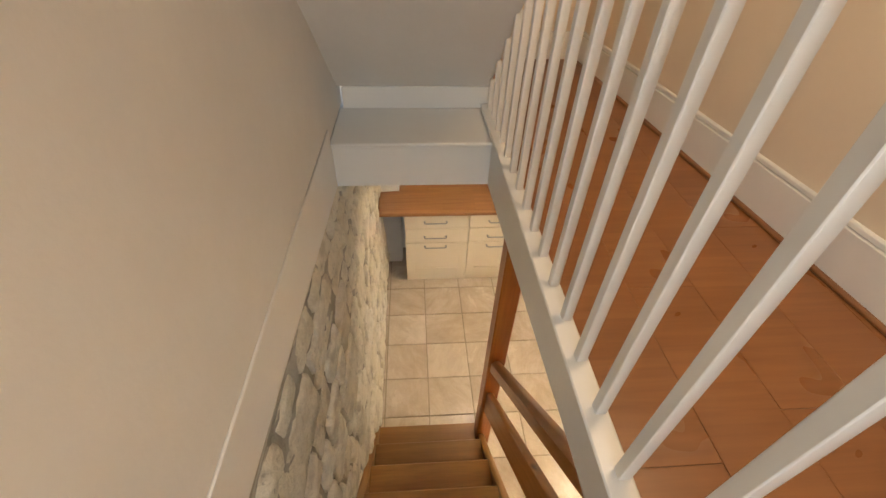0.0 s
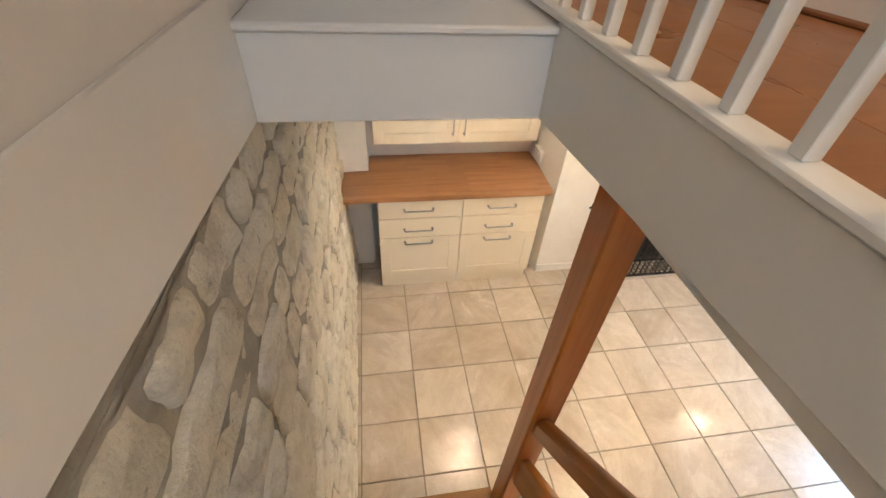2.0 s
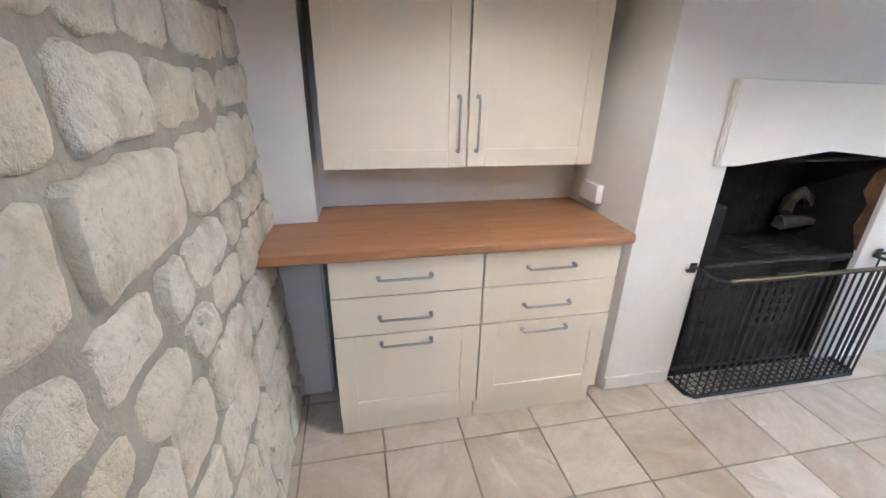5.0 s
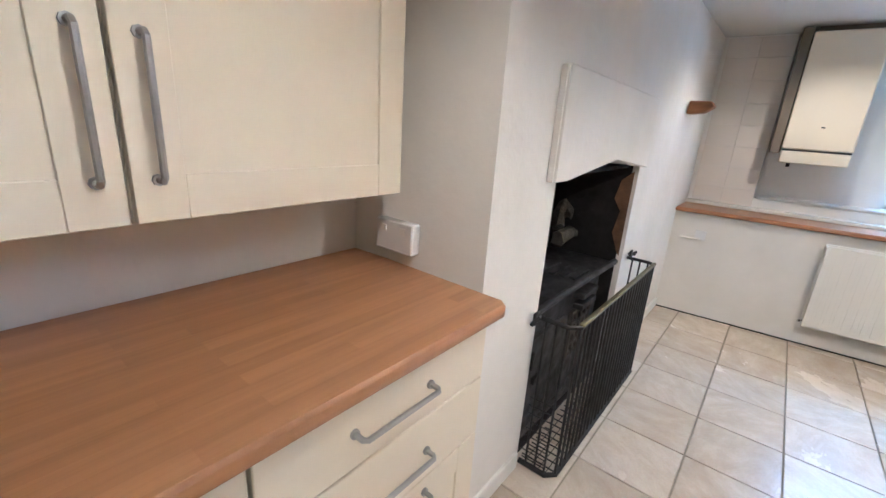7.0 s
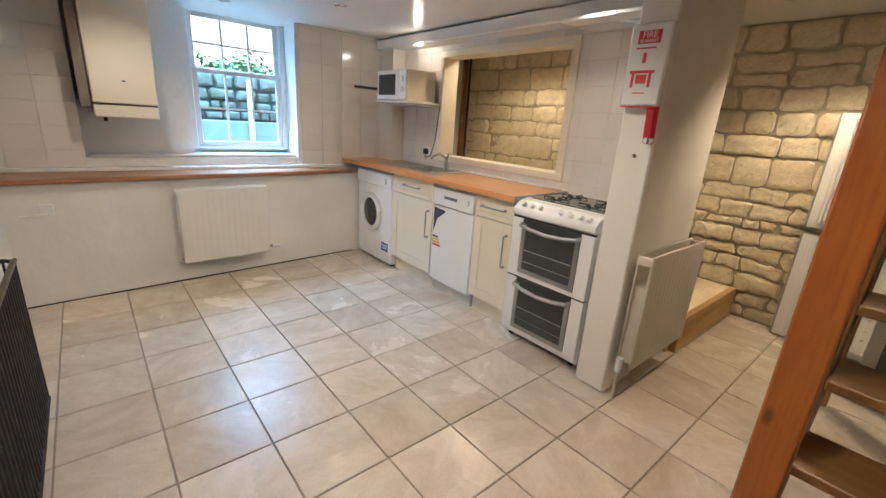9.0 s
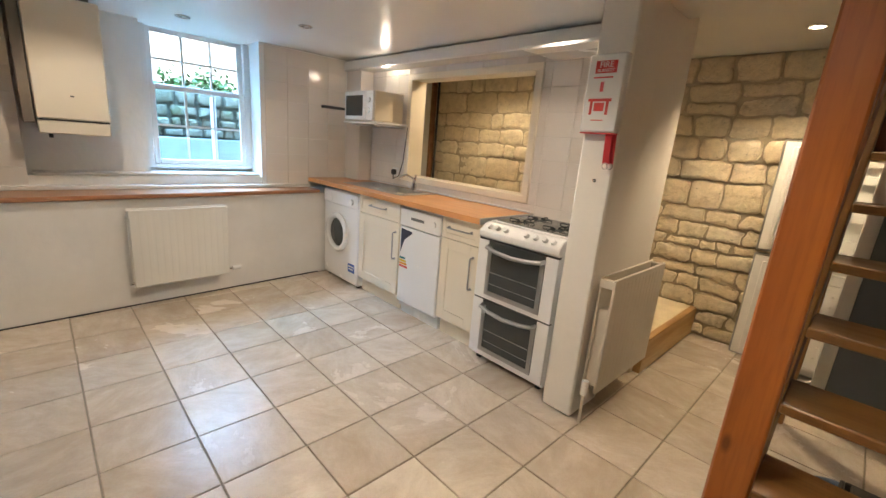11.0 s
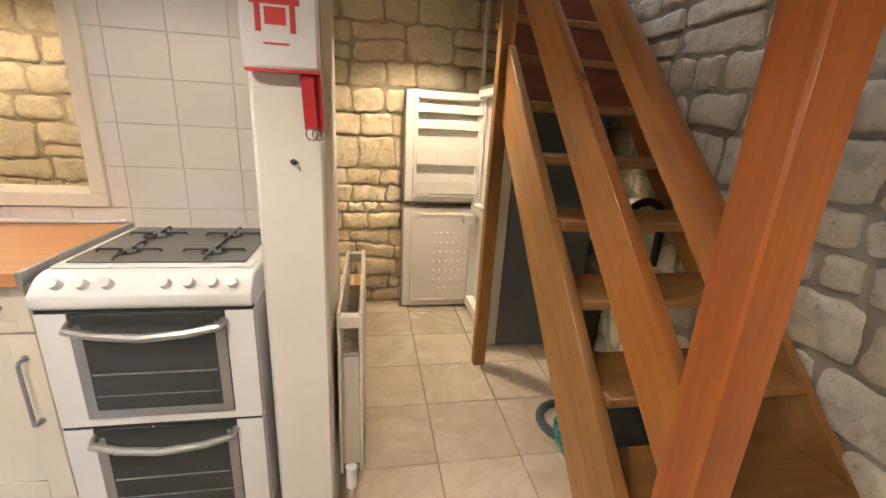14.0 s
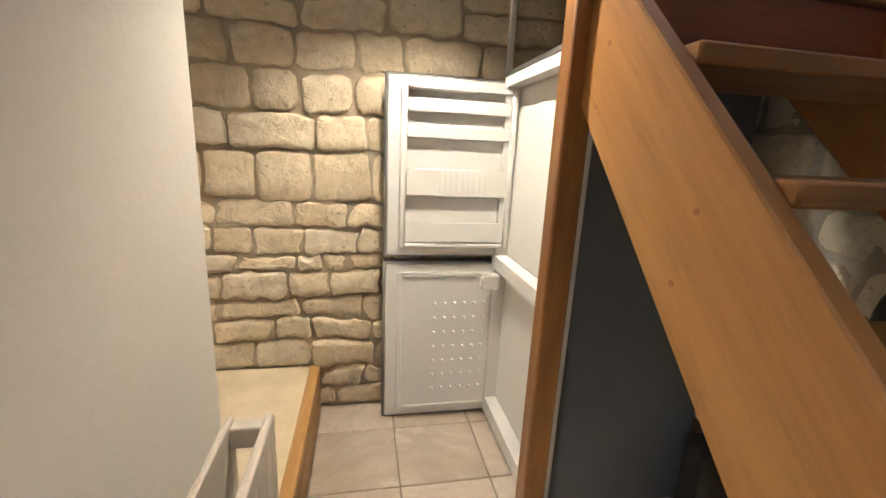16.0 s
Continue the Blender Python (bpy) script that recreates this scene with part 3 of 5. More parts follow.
# ---- window ----
window = tagged(new("window_1"), "white painted sliding sash window in a deep reveal", "", "", "structure")
wy0, wy1, wz0, wz1 = WIN_Y0, WIN_Y1, WIN_Z0, 2.02
bm = boxes(((WIN_X, wy0 - 0.04, wz0), (WIN_X + 0.08, wy0 + .01, wz1)), ((WIN_X, wy1 - .01, wz0), (WIN_X + 0.08, wy1 + 0.04, wz1)), ((WIN_X, wy0, wz0), (WIN_X + 0.08, wy1, wz0 + 0.03)), bevel=0.004)
part("window_frame", bm, M_GLOSS, window)
for zlo, zhi, off in ((wz0 + 0.03, 1.60, 0.01), (1.57, wz1, 0.045)):
    x = WIN_X + off
    sash = part("sash", boxes(((x, wy0 + .01, zlo), (x + 0.03, wy0 + 0.05, zhi)), ((x, wy1 - 0.05, zlo), (x + 0.03, wy1 - .01, zhi)),
                              ((x, wy0 + 0.05, zlo), (x + 0.03, wy1 - 0.05, zlo + 0.04)), ((x, wy0 + 0.05, zhi - 0.035), (x + 0.03, wy1 - 0.05, zhi)), bevel=0.003), M_GLOSS, window)
    bm = bmesh.new()
    for k in (1, 2):
        y = wy0 + 0.05 + k * (wy1 - wy0 - 0.1) / 3
        bx(bm, (x + 0.004, y - 0.008, zlo + 0.04), (x + 0.026, y + 0.008, zhi - 0.035))
    zm = (zlo + zhi) / 2
    bx(bm, (x + 0.006, wy0 + 0.05, zm - 0.008), (x + 0.024, wy1 - 0.05, zm + 0.008))
    part("glazing_bar", bm, M_GLOSS, sash)
    pane = part("pane", boxes(((x + 0.013, wy0 + 0.05, zlo + 0.04), (x + 0.017, wy1 - 0.05, zhi - 0.035))), M_GLASS, sash)
    pane.visible_shadow = False
struct("window_sill", boxes(((4.87, wy0 - 0.03, 0.905), (WIN_X, 3.12, 0.925)), bevel=0.005), M_GLOSS, "white painted deep sill")
struct("window_jamb", prism(bmesh.new(), [(4.855, 1.60), (WIN_X, 1.625), (WIN_X, 1.60), (5.12, 1.50), (4.855, 1.50)], 0.925, 2.02, 2), M_ROUGHCAST, "white splayed window jamb")


# ---- kitchen furniture ----


def bow_handle(parent, p, length, axis, out, name="handle"):
    """A square-section bow handle; out is the outward direction."""
    bm = bmesh.new()
    d = Vector((0, 0, 0))
    d[axis] = length / 2
    o = Vector(out)
    c = Vector(p)
    tube(bm, [c - d, c - d + o * 0.024, c - d * 0.94 + o * 0.031, c + d * 0.94 + o * 0.031, c + d + o * 0.024, c + d], 0.0055, 8)
    for s in (-1, 1):
        tube(bm, [c + s * d - o * 0.001, c + s * d + o * 0.006], 0.0095, 8)
    return part(name, bm, M_STEEL, parent, "brushed steel bow handle")


def shaker(bm, a, b, axis, out, rail=0.065, deep=0.006, thick=0.019):
    """A shaker front between corners a and b (2 values each: along, height) on the plane at out, facing -axis or +axis."""
    (u0, z0), (u1, z1) = a, b
    face, sign = out

    def put(p, q, d0, d1, bev):
        lo, hi = sorted((face + sign * d0, face + sign * d1))
        if axis == 1:
            bx(bm, (p[0], lo, p[1]), (q[0], hi, q[1]), bev)
        else:
            bx(bm, (lo, p[0], p[1]), (hi, q[0], q[1]), bev)
    put((u0, z0), (u0 + rail, z1), 0, thick, 0.0015)
    put((u1 - rail, z0), (u1, z1), 0, thick, 0.0015)
    put((u0 + rail, z0), (u1 - rail, z0 + rail), 0, thick, 0.0015)
    put((u0 + rail, z1 - rail), (u1 - rail, z1), 0, thick, 0.0015)
    put((u0 + rail, z0 + rail), (u1 - rail, z1 - rail), 0, thick - deep, 0)
    return bm


def drawer_unit():
    t = thing("drawer_unit", "cream shaker drawer cabinet with three steel handles under a worktop", "cabinet", (0.557, 3.47, 0), 0, "drawer cabinets")
    W = 0.588
    part("carcass", boxes(((0, 0.02, 0.13), (W, 0.55, 0.862))), M_UNIT, t)
    part("plinth", boxes(((0, 0.045, 0.0), (W, 0.063, 0.125)), bevel=0.002), M_UNIT, t, "cream plinth board")
    for z0, z1 in ((0.706, 0.860), (0.535, 0.702)):
        d = part("drawer", boxes(((0.002, 0, z0), (W - 0.002, 0.019, z1)), bevel=0.0025), M_UNIT, t)
        bow_handle(d, (W / 2 - 0.014, 0, z0 + 0.078), 0.2, 0, (0, -1, 0))
    bm = bmesh.new()
    shaker(bm, (0.002, 0.13), (W - 0.002, 0.531), 1, (0.019, -1), 0.075)
    d = part("drawer", bm, M_UNIT, t)
    bow_handle(d, (W / 2 - 0.012, 0, 0.494), 0.2, 0, (0, -1, 0))
    return t


unit = drawer_unit()
copy_thing(unit, pose(1.148, 3.47, 0))


def wall_cupboard(x0, hinge_left):
    t = thing("wall_cupboard", "cream shaker wall cupboard with a tall steel handle over the worktop", "cabinet", (x0, 3.755, 1.125), 0, "wall cupboards")
    W, H = 0.576, 0.86
    part("carcass", boxes(((0, 0.02, 0), (W, 0.272, H))), M_UNIT, t)
    bm = bmesh.new()
    shaker(bm, (0.002, 0.002), (W - 0.002, H - 0.002), 1, (0.019, -1), 0.075)
    d = part("door", bm, M_UNIT, t)
    bow_handle(d, (W - 0.037 if hinge_left else 0.037, 0, 0.175), 0.21, 2, (0, -1, 0))
    return t


wall_cupboard(0.555, True)
wall_cupboard(1.135, False)
bm = prism(bmesh.new(), [(0.325, 3.44), (1.765, 3.44), (1.785, 3.46), (1.785, 3.90), (1.785, 4.028), (0.513, 4.028), (0.513, 3.797), (0.325, 3.797)], 0.864, 0.90, 2, 0.007)
single("worktop", bm, M_WORKTOP, "block beech worktop resting on cream drawer cabinets", "worktop")
t = thing("double_socket", "white double socket above the beech worktop", "socket", (1.785, 3.80, 0.985))
part("backplate", boxes(((-0.026, -0.045, -0.045), (0.012, 0.10, 0.045)), bevel=0.004), M_WHITE, t)
for sy in (-0.02, 0.055):
    part("switch", boxes(((-0.029, sy, 0.012), (-0.026, sy + 0.02, 0.03))), M_GLOSS, t)

# the sink run; the fronts face +y
FY = 1.15


def run_unit(x0, x1, label):
    t = thing("base_cupboard", label, "cabinet", (x0, FY, 0), 0, "base cupboards")
    W = x1 - x0
    part("carcass", boxes(((0.001, -0.46, 0.13), (W - 0.001, -0.02, 0.862))), M_UNIT, t)
    part("plinth", boxes(((0.001, -0.07, 0), (W - 0.001, -0.052, 0.128)), bevel=0.002), M_UNIT, t)
    bm = bmesh.new()
    shaker(bm, (0.003, 0.714), (W - 0.003, 0.858), 1, (-0.019, 1), 0.035, 0.004)
    d = part("drawer", bm, M_UNIT, t)
    bow_handle(d, (W / 2, 0, 0.79), min(0.2, W - 0.09), 0, (0, 1, 0))
    bm = bmesh.new()
    shaker(bm, (0.003, 0.13), (W - 0.003, 0.709), 1, (-0.019, 1), 0.07)
    d = part("door", bm, M_UNIT, t)
    bow_handle(d, (0.04, 0, 0.53), 0.21, 2, (0, 1, 0))
    return t


run_unit(3.43, 3.985, "cream shaker cupboard with a drawer beside the washing machine")
run_unit(2.62, 2.965, "narrow cream shaker cupboard with a drawer beside the cooker")

# dishwasher
t = thing("dishwasher", "slim white dishwasher with energy stickers under the counter", "dishwasher", (2.975, FY, 0))
part("body", boxes(((0, -0.46, 0.06), (0.447, -0.03, 0.85))), M_WHITE, t)
part("door", boxes(((0.003, -0.03, 0.10), (0.444, 0.0, 0.70)), bevel=0.006), M_WHITE, t)
part("control_panel", boxes(((0.003, -0.03, 0.705), (0.444, 0.006, 0.84)), bevel=0.008), M_WHITE, t)
part("grip", boxes(((0.17, 0.006, 0.765), (0.31, 0.0085, 0.785))), M_GREYSIDE, t)
part("dial", disc(bmesh.new(), (0.06, 0.006, 0.775), 0.02, 0.014, 1, 20), M_WHITE, t)
part("kickboard", boxes(((0.01, -0.08, 0.0), (0.44, -0.05, 0.095))), M_WHITE, t)
bm = prism(bmesh.new(), [(0.425, 0.685), (0.425, 0.50), (0.385, 0.60), (0.30, 0.66), (0.30, 0.675)], 0.0, 0.0015, 1)
part("sticker", bm, M_NAVY, t, "dark blue triangular sticker")
for k, m in enumerate((M_TEAL, M_YELLOW, M_ORANGEPRINT, M_REDPRINT)):
    part("energy_label", boxes(((0.365 - 0.01 * k, 0.0, 0.45 - 0.022 * k), (0.43, 0.0015, 0.465 - 0.022 * k))), m, t)

# washing machine
t = thing("washing_machine", "white front loading washing machine under the counter corner", "washing machine", (3.99, FY, 0))
part("body", boxes(((0, -0.46, 0.02), (0.60, 0.0, 0.845)), bevel=0.012), M_WHITE, t)
part("control_panel", boxes(((0.01, 0.0, 0.715), (0.59, 0.01, 0.835)), bevel=0.005), M_WHITE, t)
part("drawer_front", boxes(((0.43, 0.01, 0.73), (0.58, 0.016, 0.82)), bevel=0.004), M_WHITE, t)
part("dial", disc(bmesh.new(), (0.10, 0.01, 0.77), 0.026, 0.018, 1, 24), M_GLOSS, t)
bm = bmesh.new()
ring = [(0.34 + 0.155 * math.cos(a), 0.012, 0.46 + 0.155 * math.sin(a)) for a in [2 * math.pi * k / 32 for k in range(32)]]
tube(bm, ring, 0.026, 8, True)
door = part("door", bm, M_WHITE, t, "round white door ring")
bm = disc(bmesh.new(), (0.34, 0.004, 0.46), 0.135, 0.03, 1, 32, 0.08)
part("door_glass", bm, M_DARKGLASS, door)
part("latch", boxes(((0.155, 0.012, 0.43), (0.185, 0.045, 0.49)), bevel=0.006), M_GLOSS, door)
part("label_plate", boxes(((0.05, 0.0, 0.13), (0.16, 0.0015, 0.21))), M_BLUEPAPER, t)
part("label_text", boxes(((0.06, 0.0015, 0.18), (0.15, 0.003, 0.19)), ((0.07, 0.0015, 0.155), (0.14, 0.003, 0.165))), M_WHITE, t)
for sx in (0.03, 0.53):
    part("foot", boxes(((sx, -0.06, 0), (sx + 0.03, -0.03, 0.02))), M_RUBBER, t)

# counter with its sink
bm = boxes(((2.605, 0.641, 0.866), (3.62, 1.19, 0.902)), ((4.00, 0.641, 0.866), (4.845, 1.19, 0.902)), ((3.62, 1.05, 0.866), (4.00, 1.19, 0.902)), ((3.62, 0.641, 0.866), (4.00, 0.72, 0.902)), bevel=0.0)
single("counter", bm, M_COUNTER, "orange beech laminate counter over white appliances", "worktop")
single("counter_end_strip", boxes(((2.59, 0.645, 0.868), (2.604, 1.192, 0.906)), bevel=0.002), M_STEEL, "grey metal strip closing the counter's end", "trim")
single("splash_bead", boxes(((2.61, 0.642, 0.903), (4.60, 0.660, 0.918)), bevel=0.005), M_WHITE, "white sealing bead behind the counter", "trim")
t = thing("sink", "stainless steel sink with a drainer let into the counter", "sink", (3.55, 0.70, 0.903))
part("rim", boxes(((0.0, 0.0, 0), (0.07, 0.37, 0.005)), ((0.07, 0.33, 0), (0.45, 0.37, 0.005)), ((0.07, 0.0, 0), (0.45, 0.03, 0.005)), ((0.45, 0.0, 0), (0.85, 0.37, 0.005)), bevel=0.002), M_STEEL, t)
part("bowl", boxes(((0.07, 0.03, -0.15), (0.45, 0.33, -0.145)), ((0.07, 0.03, -0.145), (0.075, 0.33, 0.0)), ((0.445, 0.03, -0.145), (0.45, 0.33, 0)), ((0.075, 0.03, -0.145), (0.445, 0.035, 0)), ((0.075, 0.325, -0.145), (0.445, 0.33, 0))), M_STEEL, t)
for k in range(8):
    part("drainer_rib", boxes(((0.50, 0.05 + 0.037 * k, 0.005), (0.82, 0.060 + 0.037 * k, 0.009)), bevel=0.002), M_STEEL, t)
t = thing("tap", "chrome mixer tap behind the steel sink", "tap", (3.78, 0.735, 0.908))
part("base", disc(bmesh.new(), (0, 0, 0), 0.025, 0.06, 2, 20, 0.021), M_CHROME, t)
part("spout", tube(bmesh.new(), [(0, 0, 0.05), (0.0, 0.02, 0.10), (0.0, 0.09, 0.135), (0.0, 0.16, 0.115), (0, 0.17, 0.095)], 0.011, 10), M_CHROME, t)
part("lever", tube(bmesh.new(), [(0, 0, 0.055), (-0.01, 0.0, 0.105), (-0.05, 0.03, 0.135)], 0.009, 8), M_CHROME, t)

# cooker
t = thing("cooker", "white freestanding double oven cooker with a dark hob lid", "cooker", (2.035, 1.20, 0))
W = 0.545
part("body", boxes(((0, -0.515, 0.03), (W, -0.03, 0.80)), bevel=0.003), M_WHITE, t)
top = part("hob", prism(bmesh.new(), [(-0.515, 0.80), (-0.0, 0.80), (0.012, 0.815), (0.012, 0.845), (-0.03, 0.882), (-0.06, 0.89), (-0.515, 0.89)], 0.0, W, 0, 0.005), M_WHITE, t)
part("hob_rim", boxes(((0.01, -0.51, 0.89), (W - 0.01, -0.075, 0.898)), bevel=0.004), M_WHITE, top)
part("hob_glass", boxes(((0.035, -0.49, 0.898), (W - 0.035, -0.10, 0.904)), bevel=0.003), surface("grey enamel hob plate", (0.13, 0.135, 0.13), (0.11, 0.115, 0.11), 3, 60, 0.16, 0.05, bump=0.02, speck=0.05), top)
for bxx, byy, r in ((0.15, -0.19, 0.05), (0.39, -0.19, 0.04), (0.15, -0.38, 0.04), (0.39, -0.38, 0.06)):
    b_ = part("burner", disc(bmesh.new(), (bxx, byy, 0.904), r * 0.8, 0.006, 2, 24, r * 0.7), M_DARKGLASS, top)
    bm = bmesh.new()
    for a in range(4):
        c_, s_ = math.cos(a * math.pi / 2), math.sin(a * math.pi / 2)
        tube(bm, [(bxx + c_ * 0.02, byy + s_ * 0.02, 0.913), (bxx + c_ * 0.085, byy + s_ * 0.085, 0.913), (bxx + c_ * 0.09, byy + s_ * 0.09, 0.906)], 0.004, 6)
    part("pan_support", bm, M_DARKGLASS, b_)
for kx in (0.05, 0.10, 0.16, 0.22, 0.36, 0.42, 0.48):
    part("knob", tube(bmesh.new(), [(kx, -0.02, 0.862), (kx, 0.008, 0.884)], 0.0145, 14), M_WHITE, top, "white control knob")
for z0, z1, nm in ((0.43, 0.79, "upper_oven"), (0.06, 0.42, "lower_oven")):
    d = part("oven_door", boxes(((0.0, -0.028, z0), (0.075, 0.0, z1)), ((W - 0.075, -0.028, z0), (W, 0.0, z1)), ((0.075, -0.028, z0), (W - 0.075, 0.0, z0 + 0.025))), M_WHITE, t)
    part("door_glass", boxes(((0.077, -0.026, z0 + 0.027), (W - 0.077, 0.002, z1)), bevel=0.003), M_DARKGLASS, d)
    part("glass_frame", boxes(((0.077, 0.0022, z0 + 0.027), (0.105, 0.004, z1 - 0.03)), ((W - 0.105, 0.0022, z0 + 0.027), (W - 0.077, 0.004, z1 - 0.03)), ((0.105, 0.0022, z0 + 0.027), (W - 0.105, 0.004, z0 + 0.055))), M_STEEL, d)
    part("rack", boxes(((0.11, 0.003, z0 + 0.17), (W - 0.11, 0.0045, z0 + 0.176)), ((0.11, 0.003, z0 + 0.10), (W - 0.11, 0.0045, z0 + 0.104))), M_STEEL, d)
    bm = bmesh.new()
    tube(bm, [(0.08, 0.0, z1 - 0.03), (0.085, 0.03, z1 - 0.035), (0.16, 0.045, z1 - 0.045), (W / 2, 0.052, z1 - 0.052), (W - 0.16, 0.045, z1 - 0.045), (W - 0.085, 0.03, z1 - 0.035), (W - 0.08, 0.0, z1 - 0.03)], 0.012, 8)
    part("handle", bm, M_STEEL, d, "grey curved oven handle")
for gz in (0.42, 0.79):
    part("gap", boxes(((0.002, -0.028, gz), (W - 0.002, -0.003, gz + 0.01))), M_BLACK, t)
for fx in (0.03, W - 0.06):
    part("foot", boxes(((fx, -0.08, 0), (fx + 0.03, -0.05, 0.03))), M_RUBBER, t)
    part("foot", boxes(((fx, -0.48, 0), (fx + 0.03, -0.45, 0.03))), M_RUBBER, t)

# extractor visor over the cooker
t = thing("extractor_hood", "slim white extractor visor under the bulkhead", "extractor hood", (2.04, 0.83, 1.86))
part("body", boxes(((0, -0.185, 0.03), (0.56, 0.0, 0.068)), bevel=0.005), M_WHITE, t)
part("visor", prism(bmesh.new(), [(0.0, 0.068), (0.14, 0.045), (0.14, 0.025), (0.0, 0.03)], 0.0, 0.56, 0, 0.004), M_GLOSS, t)
part("lamp_cover", disc(bmesh.new(), (0.15, -0.06, 0.022), 0.035, 0.008, 2, 20), M_STEEL, t)

# fire blanket on the pillar
t = thing("fire_blanket", "white fire blanket case with red print and hanging red straps", "fire blanket", (1.818, 1.243, 1.425))
part("case", boxes(((0.0, 0, 0), (0.17, 0.045, 0.325)), bevel=0.008), M_WHITE, t)
part("red_edge", boxes(((0.004, 0.004, -0.005), (0.166, 0.041, 0.0))), M_REDPRINT, t)


def lettering(parent, body, size, m, mat, name="lettering"):
    cu = bpy.data.curves.new(name, "FONT")
    cu.body, cu.size, cu.extrude, cu.align_x = body, size, 0.0006, "CENTER"
    tmp = new(name, cu)
    me = bpy.data.meshes.new_from_object(tmp.evaluated_get(bpy.context.evaluated_depsgraph_get()))
    bpy.data.objects.remove(tmp)
    me.materials.clear()
    me.materials.append(mat)
    ob = new(name, me)
    ob.parent, ob.matrix_basis = parent, m
    return ob


red = part("print_block", boxes(((0.038, 0.045, 0.245), (0.133, 0.0462, 0.295))), M_REDPRINT, t)
lettering(t, "FIRE", 0.034, pose(0.085, 0.047, 0.268, 90, 0, 180), M_WHITE)
lettering(t, "BLANKET", 0.018, pose(0.085, 0.047, 0.250, 90, 0, 180), M_WHITE)
part("pictogram", boxes(((0.04, 0.045, 0.13), (0.145, 0.0462, 0.142)), ((0.05, 0.045, 0.075), (0.062, 0.0462, 0.13)), ((0.123, 0.045, 0.075), (0.135, 0.0462, 0.13)), ((0.07, 0.045, 0.09), (0.115, 0.0462, 0.125)),
                        ((0.05, 0.045, 0.225), (0.135, 0.0462, 0.231)), ((0.085, 0.045, 0.17), (0.10, 0.0462, 0.21)), ((0.065, 0.045, 0.05), (0.12, 0.0462, 0.054))), M_REDPRINT, t)
for sx in (0.004, 0.018):
    s_ = part("strap", prism(bmesh.new(), [(sx, -0.004), (sx + 0.03, -0.004), (sx + 0.024, -0.13), (sx - 0.006, -0.13)], 0.010 + sx * 0.9, 0.0125 + sx * 0.9, 1), M_RED, t, "red webbing strap")
    part("ring", tube(bmesh.new(), [(sx + 0.009 + 0.014 * math.cos(a), 0.012 + sx * 0.9, -0.14 + 0.014 * math.sin(a)) for a in [2 * math.pi * k / 14 for k in range(14)]], 0.0022, 6, True), M_CHROME, s_)
t = thing("wall_hook", "small chrome hook screwed to the pillar", "hook", (1.895, 1.241, 1.215))
part("hook_plate", disc(bmesh.new(), (0, 0, 0), 0.008, 0.004, 1, 12), M_CHROME, t)
part("hook_arm", tube(bmesh.new(), [(0, 0.003, 0), (0, 0.018, -0.003), (0, 0.022, 0.008)], 0.0025, 6), M_CHROME, t)

# microwave on its shelf
t = thing("microwave", "small white microwave oven on a wall shelf", "microwave", (4.06, 0.68, 1.462))
part("case", boxes(((0, 0, 0), (0.45, 0.30, 0.25)), bevel=0.006), M_UNIT, t)
d = part("door", boxes(((0.11, 0.30, 0.004), (0.448, 0.325, 0.246)), bevel=0.005), M_WHITE, t)
part("door_window", boxes(((0.15, 0.325, 0.04), (0.42, 0.3275, 0.21)), bevel=0.002), M_DARKGLASS, d)
pnl = part("control_panel", boxes(((0.002, 0.30, 0.004), (0.107, 0.322, 0.246)), bevel=0.005), M_WHITE, t)
for zz in (0.17, 0.085):
    part("knob", disc(bmesh.new(), (0.055, 0.322, zz), 0.022, 0.016, 1, 20), M_WHITE, pnl)
t = thing("wall_shelf", "white shelf on a black bracket below the microwave", "shelf", (4.03, 0.648, 1.44))
part("shelf_board", boxes(((0, 0, 0), (0.52, 0.34, 0.02)), bevel=0.003), M_WHITE, t)
for sx in (0.06, 0.42):
    part("bracket", boxes(((sx, 0.0, -0.015), (sx + 0.025, 0.30, -0.001)), bevel=0.003), M_WHITE, t)
single("black_bracket", boxes(((4.826, 0.80, 1.565), (4.843, 1.06, 1.59)), bevel=0.003), M_BLACK, "black metal rail on the tiled window wall", "bracket")
t = thing("socket", "white socket with a black plug on the tiled wall", "socket", (4.17, 0.6405, 1.03))
part("backplate", boxes(((-0.042, 0, -0.042), (0.042, 0.01, 0.042)), bevel=0.003), M_WHITE, t)
part("plug", boxes(((-0.025, 0.01, -0.025), (0.025, 0.045, 0.025)), bevel=0.008), M_RUBBER, t)
part("flex", tube(bmesh.new(), [(0, 0.03, -0.02), (-0.02, 0.05, -0.06), (-0.08, 0.03, -0.03), (-0.12, 0.02, 0.1), (-0.14, 0.02, 0.25), (-0.16, 0.02, 0.41)], 0.004, 6), M_RUBBER, t)
t = thing("wall_spotlight", "small white surface spotlight with a lit bulb by the hatch", "lamp", (4.21, 0.72, 1.93))
part("mount", disc(bmesh.new(), (0, 0.0, 0.055), 0.028, 0.045, 2, 18), M_WHITE, t)
M_BULB = glow("lit bulb", (1.0, 0.86, 0.66), 30)
part("bulb", disc(bmesh.new(), (0, 0.0, 0.015), 0.024, 0.04, 2, 18, 0.028), M_BULB, t)

# radiators


